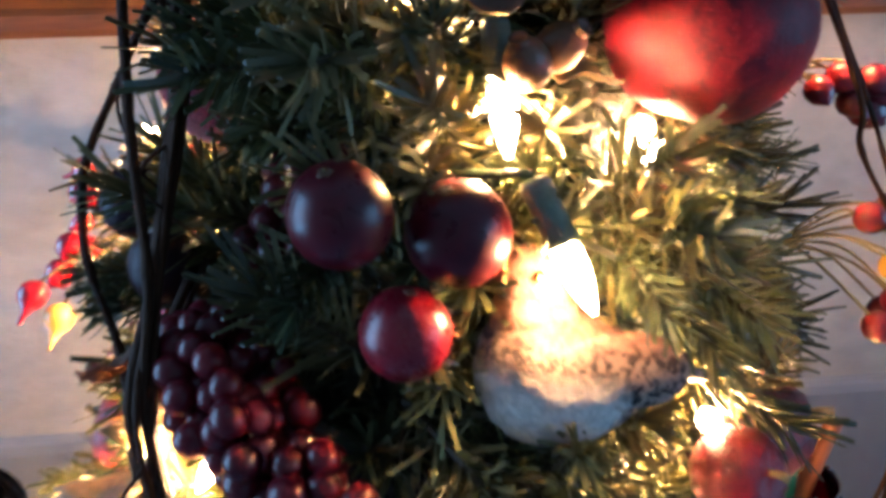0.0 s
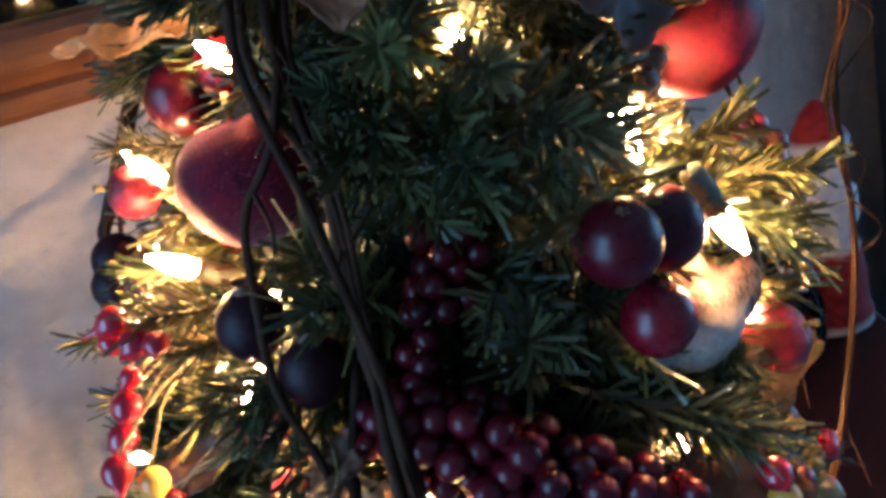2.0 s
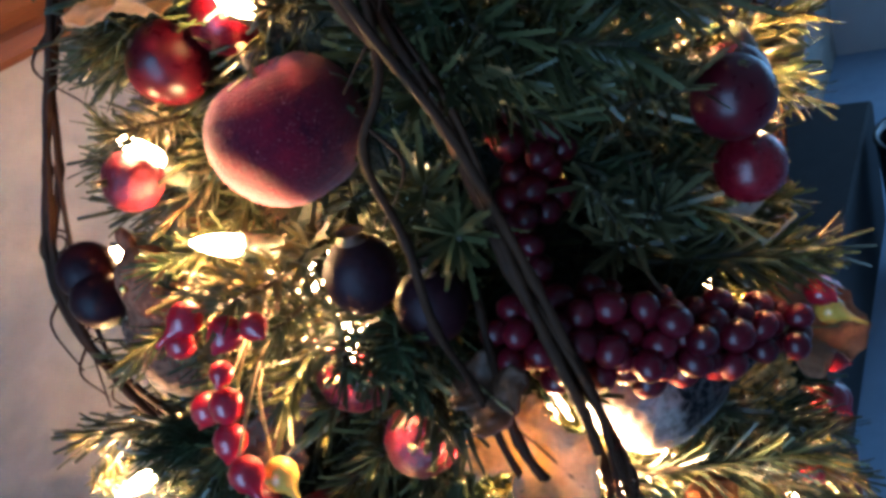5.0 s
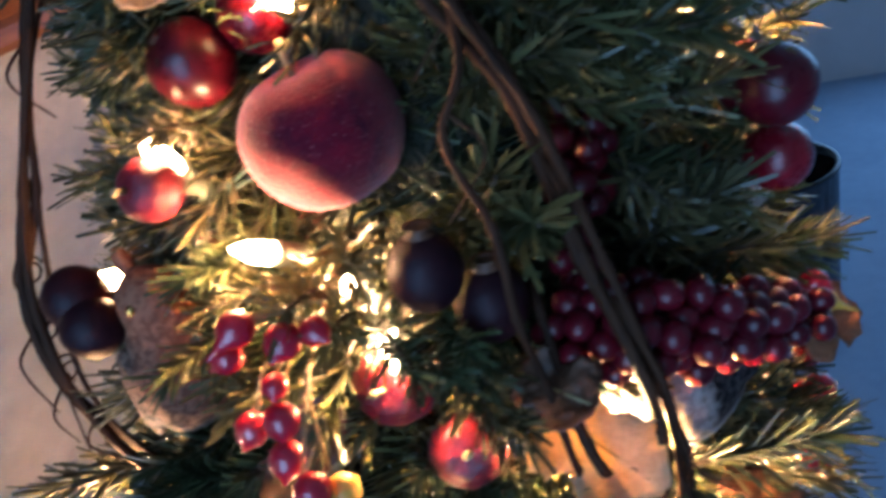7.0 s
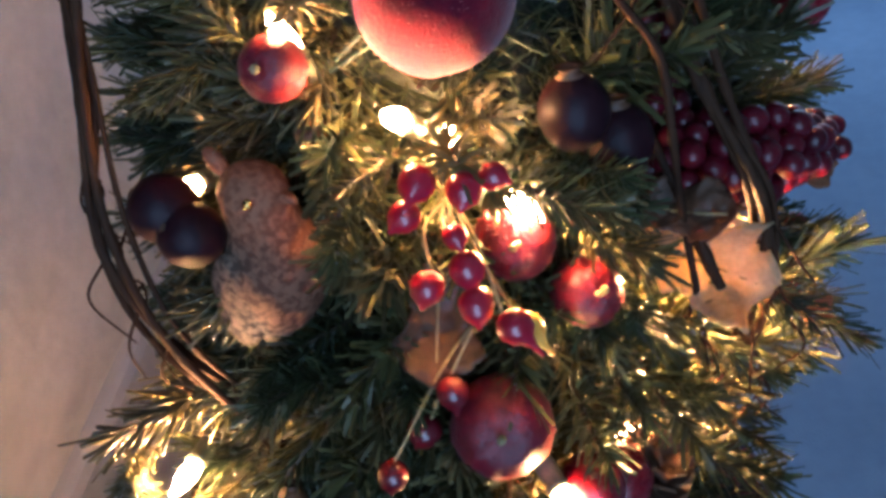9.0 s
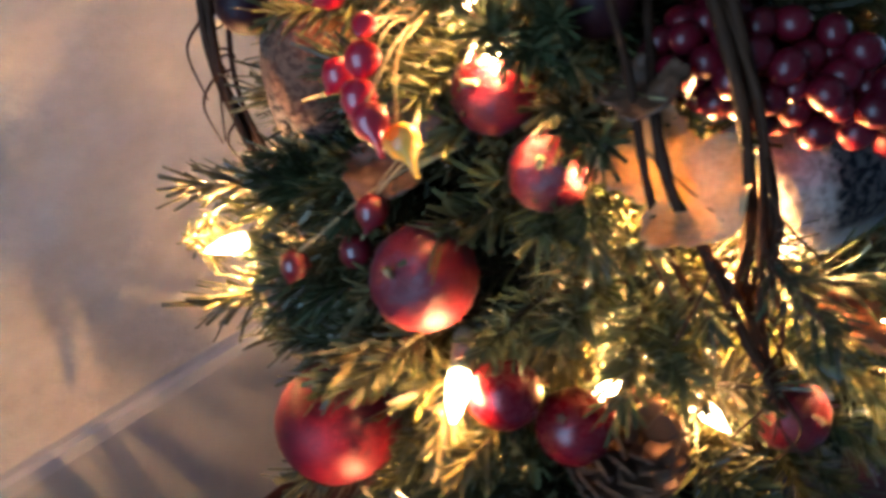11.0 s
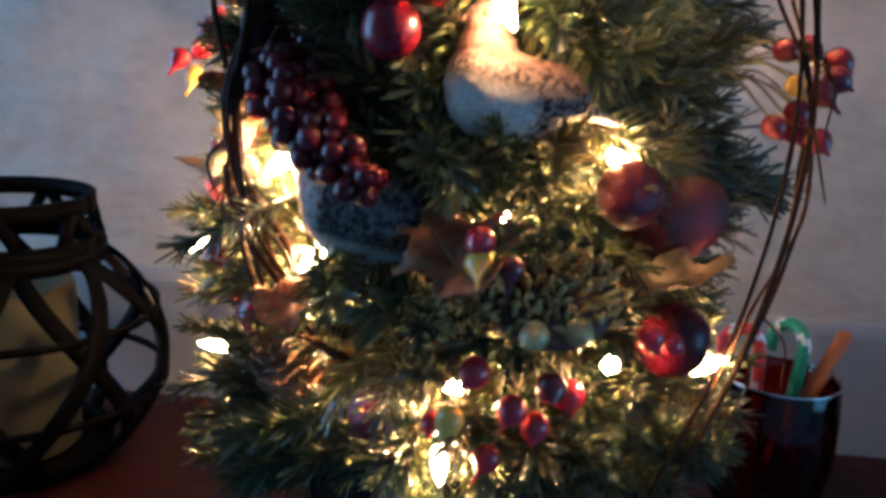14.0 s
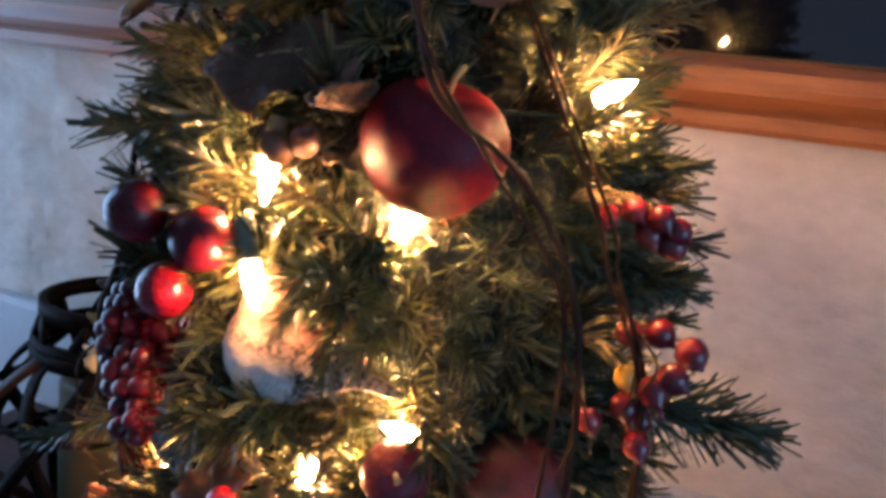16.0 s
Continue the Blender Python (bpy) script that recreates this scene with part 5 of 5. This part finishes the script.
for base, tip, kind in (((-0.014, 0.226, 0.346), (-0.026, 0.192, 0.342), 3), ((-0.008, 0.224, 0.336), (-0.022, 0.188, 0.330), 3), ((-0.040, 0.262, 0.292), (-0.070, 0.236, 0.2925), 4), ((-0.036, 0.262, 0.290), (-0.066, 0.230, 0.288), 4), ((0.118, 0.298, 0.250), (0.184, 0.346, 0.230), 1), ((0.118, 0.300, 0.247), (0.178, 0.350, 0.226), 4), ((0.054, 0.190, 0.308), (0.078, 0.163, 0.305), 8), ((0.056, 0.188, 0.304), (0.072, 0.158, 0.306), 7), ((0.0319, 0.2289, 0.2589), (0.0200, 0.1804, 0.2556), 0), ((0.0364, 0.2299, 0.2528), (0.0300, 0.1844, 0.2496), 1), ((-0.045, 0.262, 0.180), (-0.086, 0.260, 0.178), 5), ((-0.045, 0.250, 0.214), (-0.084, 0.244, 0.218), 4), ((-0.028, 0.345, 0.205), (-0.062, 0.388, 0.198), 5), ((-0.028, 0.350, 0.236), (-0.058, 0.388, 0.244), 5),
                        ((-0.012, 0.356, 0.222), (-0.036, 0.398, 0.224), 3), ((-0.046, 0.316, 0.152), (-0.088, 0.326, 0.156), 5), ((-0.042, 0.326, 0.140), (-0.080, 0.342, 0.142), 5),
                        ((-0.044, 0.284, 0.206), (-0.088, 0.290, 0.210), 5),  ((0.0564, 0.1908, 0.3115), (0.0722, 0.1535, 0.2865), 0), ((0.0552, 0.1912, 0.3128), (0.0582, 0.1510, 0.2989), 1), ((0.060, 0.200, 0.310), (0.066, 0.148, 0.315), 0),
                        ((0.006, 0.212, 0.312), (-0.012, 0.168, 0.300), 1), ((0.000, 0.220, 0.346), (-0.028, 0.166, 0.346), 0), ((0.010, 0.205, 0.352), (-0.006, 0.154, 0.347), 2),
                        ((0.022, 0.195, 0.208), (0.008, 0.148, 0.210), 1), ((0.030, 0.195, 0.256), (0.024, 0.150, 0.260), 8), ((0.036, 0.196, 0.254), (0.030, 0.152, 0.252), 8), ((0.018, 0.206, 0.206), (0.006, 0.156, 0.204), 1), ((0.026, 0.204, 0.204), (0.022, 0.156, 0.203), 1), ((0.010, 0.190, 0.268), (0.030, 0.148, 0.258), 2),
                        ((-0.020, 0.200, 0.213), (-0.006, 0.150, 0.214), 4), ((-0.040, 0.290, 0.300), (-0.082, 0.294, 0.304), 0), ((-0.030, 0.292, 0.348), (-0.055, 0.290, 0.355), 5),
                        ((0.074, 0.205, 0.300), (0.081, 0.160, 0.294), 8), ((0.044, 0.200, 0.231), (0.050, 0.160, 0.235), 8), ((0.050, 0.198, 0.227), (0.058, 0.162, 0.232), 3), ((-0.036, 0.242, 0.290), (-0.064, 0.224, 0.294), 4), ((-0.034, 0.240, 0.284), (-0.064, 0.222, 0.284), 4), ((0.000, 0.214, 0.368), (-0.030, 0.184, 0.372), 8), ((0.008, 0.208, 0.362), (-0.012, 0.172, 0.362), 2), ((0.028, 0.196, 0.152), (0.012, 0.162, 0.146), 4), ((0.030, 0.196, 0.160), (0.016, 0.158, 0.156), 5), ((0.008, 0.216, 0.352), (-0.016, 0.182, 0.352), 8), ((0.020, 0.210, 0.344), (0.000, 0.170, 0.345), 8), ((0.026, 0.205, 0.350), (0.012, 0.164, 0.352), 2), ((0.004, 0.218, 0.338), (-0.016, 0.182, 0.334), 3), ((0.050, 0.195, 0.170), (0.045, 0.148, 0.150), 0), ((-0.030, 0.200, 0.236), (-0.060, 0.168, 0.222), 1)):
    d = Vector(tip) - Vector(base)
    add_branch(base, d, kind, d.length / SPRIGS[kind][0])



# the bright bulb shines past the branches on to the wall
def in_glow(m, kind):
    for f in (0.0, 0.35, 0.7, 1.0):
        v = m @ Vector((0, 0, SPRIGS[kind][0] * f)) + Vector((AXIS.x, AXIS.y, 0)) - Vector(BRIGHT)
        if v.y > 0 and v.length < 0.075 and v.angle(Vector((0.12, 0.98, 0.04))) < radians(36):
            return True
    return False


GROWN = [(m, kind) for m, kind in GROWN if not in_glow(m, kind)]
# small sprigs added beside that bulb only to throw shadows on the wall
for k in range(4):
    ahead = Vector((-0.20 + 0.24 * k, 0.92, (0.22, -0.16, 0.26, 0.0)[k])).normalized()
    across = (Matrix.Rotation(1.1 + 0.9 * k, 3, ahead) @ ahead.orthogonal().normalized() + ahead * 0.15).normalized()
    add_branch(Vector(BRIGHT) + ahead * (0.015 + 0.002 * k) - across * 0.009, across, 7, 0.60 + 0.05 * k)



# the outermost branches on the open side of the table are parts of their own
def openness(grown):
    tip = grown[0] @ Vector((0, 0, SPRIGS[grown[1]][0]))
    return Vector((tip.x, tip.y, 0)).dot(Vector((-0.72, -0.69, 0))) - 0.35 * abs(tip.z - 0.25)


GROWN.sort(key=openness, reverse=True)
for m, kind in GROWN[:300]:
    twig = new("branch", SPRIGS[kind][1])
    twig.parent = tree
    twig.matrix_basis = m
rest = new("foliage", joined_branches(GROWN[300:]))
rest.parent = tree
tagged(rest, kind="stuff")


# ---- vine stems round the tree ----
vines = thing("vine_cage", (AXIS.x, AXIS.y, 0.08), "bare brown grapevine stems bent round the tree", "vines")
VINES = [[(-0.016, 0.225, 0.430), (-0.036, 0.218, 0.380), (-0.042, 0.206, 0.340), (-0.045, 0.198, 0.302), (-0.050, 0.188, 0.270), (-0.050, 0.188, 0.242), (-0.041, 0.194, 0.220), (-0.030, 0.195, 0.200), (-0.016, 0.202, 0.182)],
         [(0.012, 0.338, 0.420), (-0.016, 0.350, 0.372), (-0.036, 0.356, 0.340), (-0.050, 0.360, 0.305), (-0.050, 0.358, 0.260), (-0.030, 0.345, 0.190)],
         [(-0.020, 0.225, 0.400), (-0.044, 0.216, 0.360), (-0.052, 0.219, 0.340), (-0.060, 0.215, 0.320), (-0.063, 0.213, 0.300), (-0.062, 0.209, 0.278), (-0.056, 0.204, 0.242), (-0.034, 0.204, 0.198)],
         [(0.096, 0.212, 0.412), (0.1356, 0.216, 0.3371), (0.1443, 0.216, 0.3156), (0.1513, 0.216, 0.2876), (0.1545, 0.216, 0.2539), (0.1554, 0.216, 0.2290), (0.1489, 0.216, 0.1995), (0.132, 0.220, 0.150), (0.112, 0.226, 0.118)],
         [(0.070, 0.180, 0.430), (0.096, 0.158, 0.376), (0.120, 0.164, 0.347), (0.136, 0.176, 0.312), (0.138, 0.178, 0.265), (0.130, 0.182, 0.200), (0.112, 0.190, 0.135)],
         [(-0.040, 0.214, 0.300), (-0.057, 0.204, 0.258), (-0.050, 0.197, 0.232), (-0.042, 0.192, 0.210), (-0.031, 0.192, 0.194), (-0.021, 0.194, 0.183), (-0.011, 0.198, 0.173), (0.002, 0.208, 0.165)]]
rnd = random.Random(5)
for line, strands, wide in zip(VINES, (5, 4, 1, 2, 2, 2), (0.0075, 0.007, 0.001, 0.007, 0.006, 0.004)):
    for k in range(strands):
        off = Vector((rnd.uniform(-1, 1), rnd.uniform(-1, 1), 0)) * wide
        pts = []
        for i, p in enumerate(line):
            wob = Vector((rnd.gauss(0, 1), rnd.gauss(0, 1), rnd.gauss(0, 1))) * 0.0022
            pts.append(Vector(p) + off * (0.35 + 1.1 * abs(i / (len(line) - 1) - 0.45)) + wob - Vector((AXIS.x, AXIS.y, 0.08)))
        smooth_line = curve_points(pts, 9)
        thick = rnd.uniform(0.0007, 0.0015 if line[0][0] < 0.05 else 0.0011)
        radii = [thick * (1 + 0.22 * noise.noise(p * 150) + 0.25 * (i % 9 == 0)) for i, p in enumerate(smooth_line)]
        stem = mesh_object("stem", *tube(smooth_line, radii, 7), VINE, vines)
        for j in range(2):
            s = smooth_line[rnd.randrange(8, len(smooth_line) - 6)]
            o = Vector((s.x, s.y, 0)).normalized()
            tw = [s, s + o * 0.006 + Vector((rnd.uniform(-0.006, 0.006), rnd.uniform(-0.006, 0.006), -0.010)),
                  s + o * 0.004 + Vector((rnd.uniform(-0.010, 0.010), rnd.uniform(-0.010, 0.010), -0.026))]
            mesh_object("side_twig", *tube(curve_points(tw, 6), [0.0006 - 0.0003 * q / 12 for q in range(13)], 5), VINE, stem)
for c in ((-0.044, 0.362, 0.318), (-0.048, 0.364, 0.300), (-0.050, 0.363, 0.286)):
    turns = [Vector(c) - Vector((AXIS.x, AXIS.y, 0.08)) + Vector((math.cos(u / 5), 0.3 * math.sin(u / 7), math.sin(u / 5))) * (0.0048 - 0.00007 * u) for u in range(48)]
    mesh_object("tendril", *tube(turns, 0.00045, 5), VINE, vines)


# ---- lanterns ----
def strap(points, wide, thick, centre):
    """A flat band along the points, facing away from the centre line."""
    v, f = [], []
    for i, p in enumerate(points):
        ahead = (points[min(i + 1, len(points) - 1)] - points[max(i - 1, 0)]).normalized()
        o = Vector((p.x - centre.x, p.y - centre.y, 0)).normalized()
        side = ahead.cross(o).normalized()
        v += [p + side * wide - o * thick, p + side * wide + o * thick, p - side * wide + o * thick, p - side * wide - o * thick]
    for i in range(len(points) - 1):
        for k in range(4):
            a, b2 = i * 4 + k, i * 4 + (k + 1) % 4
            f.append((a, b2, b2 + 4, a + 4))
    f += [(3, 2, 1, 0), tuple(range(len(v) - 4, len(v)))]
    return v, f


def lantern(at, size, label, candle_label):
    root = thing("lantern", Matrix.Translation(at) @ Matrix.Diagonal((size * 1.06, size * 1.06, size * 0.775, 1)), label, "lantern", "lanterns on the table")
    zero = Vector((0, 0, 0))

    def wall_r(z):
        return 0.050 + 0.036 * math.sin(math.pi * min(1.0, max(0.0, z / 0.165))) ** 0.8
    for i in range(16):
        turn = (1 if i % 2 else -1) * 0.95
        a0 = i * math.pi / 8
        pts = []
        for k in range(15):
            z = 0.006 + 0.159 * k / 14
            a = a0 + turn * k / 14
            pts.append(Vector((math.cos(a), math.sin(a), 0)) * (wall_r(z) + (0.0012 if i % 2 else -0.0012)) + Vector((0, 0, z)))
        mesh_object("strap", *strap(pts, 0.0048, 0.0012, zero), RATTAN if i % 8 == 1 else LANTERN_IRON, root)
    for z, r, w in ((0.006, 0.052, 0.006), (0.062, 0.0845, 0.0025), (0.120, 0.0800, 0.0025), (0.165, 0.052, 0.006)):
        pts = [Vector((math.cos(u), math.sin(u), 0)) * r + Vector((0, 0, z)) for u in [2 * math.pi * k / 40 for k in range(41)]]
        mesh_object("hoop", *strap(pts, w, 0.0012, zero), LANTERN_IRON, root)
    for z in (0.172, 0.202):
        pts = [Vector((math.cos(u), math.sin(u), 0)) * (0.050 if z < 0.2 else 0.046) + Vector((0, 0, z)) for u in [2 * math.pi * k / 40 for k in range(41)]]
        mesh_object("collar_ring", *strap(pts, 0.0065, 0.0022, zero), LANTERN_IRON, root)
    for i in range(14):
        a = 2 * math.pi * i / 14
        b2 = a + (0.22 if i % 2 else -0.22)
        pts = [Vector((math.cos(u) * r, math.sin(u) * r, z)) for u, r, z in ((a, 0.050, 0.176), ((a + b2) / 2, 0.048, 0.190), (b2, 0.046, 0.201))]
        mesh_object("collar_bar", *strap(pts, 0.0034, 0.0016, zero), LANTERN_IRON, root)
    v, f = lathe([(0.050, 0.0), (0.052, 0.004), (0.030, 0.0055), (0.002, 0.0056)], 32)
    mesh_object("base_plate", v, f, LANTERN_IRON, root)
    can = thing("candle", Matrix.Translation(Vector(at) + Vector((0, 0, 0.006 * size))) @ Matrix.Scale(size, 4), candle_label, "candle", "candles in the lanterns")
    mesh_object("wax", *lathe([(0.036, 0), (0.038, 0.002), (0.038, 0.098), (0.036, 0.102), (0.030, 0.1005), (0.004, 0.097)], 32), CANDLE_WAX, can)
    mesh_object("wick", *tube([(0, 0, 0.096), (0.0006, 0, 0.103), (0.0024, 0, 0.108)], 0.0009, 6), BLACK_CLOTH, can)
    return root


lantern((-0.275, 0.4190, 0.001), 1.12, "round black lattice lantern with brown woven bands", "thick unlit cream pillar candle inside a lantern")
lantern((-0.440, 0.350, 0.001), 0.80, "smaller round black lattice lantern beside the other", "thick unlit cream candle in the smaller lantern")

lantern((0.405, 0.425, 0.001), 0.80, "round black lattice lantern behind the glass cup", "thick unlit cream candle in a lattice lantern")

# ---- red glass cup with canes ----
cup = thing("glass_cup", Matrix.Translation((0.228, 0.425, 0.001)) @ Matrix.Diagonal((0.88, 0.88, 0.98, 1)), "round red glass cup with a bright rim holding candy canes", "cup")
outer = [(0.022, 0.0), (0.030, 0.003), (0.041, 0.022), (0.0455, 0.050), (0.0455, 0.075), (0.043, 0.098), (0.0425, 0.100)]
inner = [(0.041, 0.098), (0.0435, 0.074), (0.0435, 0.050), (0.039, 0.025), (0.028, 0.008), (0.002, 0.007)]
mesh_object("bowl", *lathe(outer + inner, 40), RED_GLASS, cup)
hoop = [Vector((math.cos(u) * 0.0425, math.sin(u) * 0.0425, 0.1004)) for u in [2 * math.pi * k / 40 for k in range(41)]]
mesh_object("rim", *tube(hoop, 0.0009, 6), CHROME, cup, label="thin bright metal rim")


def cane(foot, lean, mats, label, height=0.105, hook=0.013):
    root = thing("candy_cane", upward(foot, lean), label, "candy cane", "candy canes in the cup")
    pts = [Vector((0, 0, height * k / 10)) for k in range(11)] + [Vector((hook - hook * math.cos(u), 0, height + hook * math.sin(u))) for u in [math.pi * k / 12 for k in range(1, 13)]] + [Vector((2 * hook, 0, height - 0.008))]
    n = 12
    v, f = tube(pts, 0.0042, n)
    ob = mesh_object("stick", v, f, mats, root)
    for i, poly in enumerate(ob.data.polygons):
        row, k = divmod(i, n)
        poly.material_index = 1 if (row * 2 + k) % 12 < 3 else 0
    return root


cane((0.218, 0.420, 0.010), (-0.02, 0.10, 1), (CANE_RED, CANE_WHITE), "red and white candy cane leaning in the red glass cup")
cane((0.230, 0.418, 0.010), (0.10, 0.06, 1), (CANE_GREEN, CANE_WHITE), "green and white candy cane leaning in the red glass cup", 0.108)
st = thing("cinnamon_stick", upward((0.218, 0.425, 0.010), (0.40, 0.02, 1)), "orange-brown stick leaning in the red glass cup", "stick")
mesh_object("bark", *lathe([(0.0048, 0), (0.0052, 0.04), (0.0050, 0.128), (0.0030, 0.130), (0.0026, 0.118)], 14, lambda p, a: Vector((p.x * (1 + 0.12 * math.cos(2 * a)), p.y, p.z))), ORANGE_STICK, st)

# ---- figurine, one plain painted piece ----
fig_v, fig_f = lathe([(0.030, 0.0), (0.037, 0.003), (0.038, 0.012), (0.0345, 0.020), (0.034, 0.045), (0.029, 0.075), (0.026, 0.088), (0.031, 0.100), (0.030, 0.122),
                      (0.021, 0.134), (0.024, 0.146), (0.026, 0.160), (0.027, 0.168), (0.022, 0.178), (0.014, 0.192), (0.004, 0.201)], 30,
                     lambda p, a: Vector((p.x * (1 + 0.05 * math.sin(3 * a)), p.y * 0.85, p.z)))
figurine = mesh_object("holiday_figurine", fig_v, fig_f, SANTA_PAINT)
figurine.location = (0.520, 0.400, 0.001)
tagged(figurine, "red and white painted holiday figurine standing on the table", "figurine")

# ---- dark furniture beyond the table ----
tv = thing("television", (1.20, 0.46, FLOOR_Z), "large black flat television on a black stand", "television")
box("screen", (-0.42, -0.012, 0.42), (0.50, 0.018, 1.12), BLACK_GLOSS, tv, 0.006, "switched-off glossy black screen")
box("neck", (-0.05, -0.01, 0.30), (0.09, 0.016, 0.419), BLACK_GLOSS, tv, 0.004)
box("stand", (-0.40, -0.13, 0.0), (0.48, 0.06, 0.299), BLACK_CLOTH, tv, 0.008, "low black cabinet")
bin_v, bin_f = lathe([(0.085, 0.0), (0.092, 0.004), (0.112, 0.30), (0.116, 0.304), (0.114, 0.312), (0.106, 0.310), (0.10, 0.29), (0.085, 0.02)], 28)
bin_ob = thing("waste_bin", (1.50, 0.20, FLOOR_Z), "black round waste bin on pale carpet", "bin")
mesh_object("shell", bin_v, bin_f, BLACK_GLOSS, bin_ob)
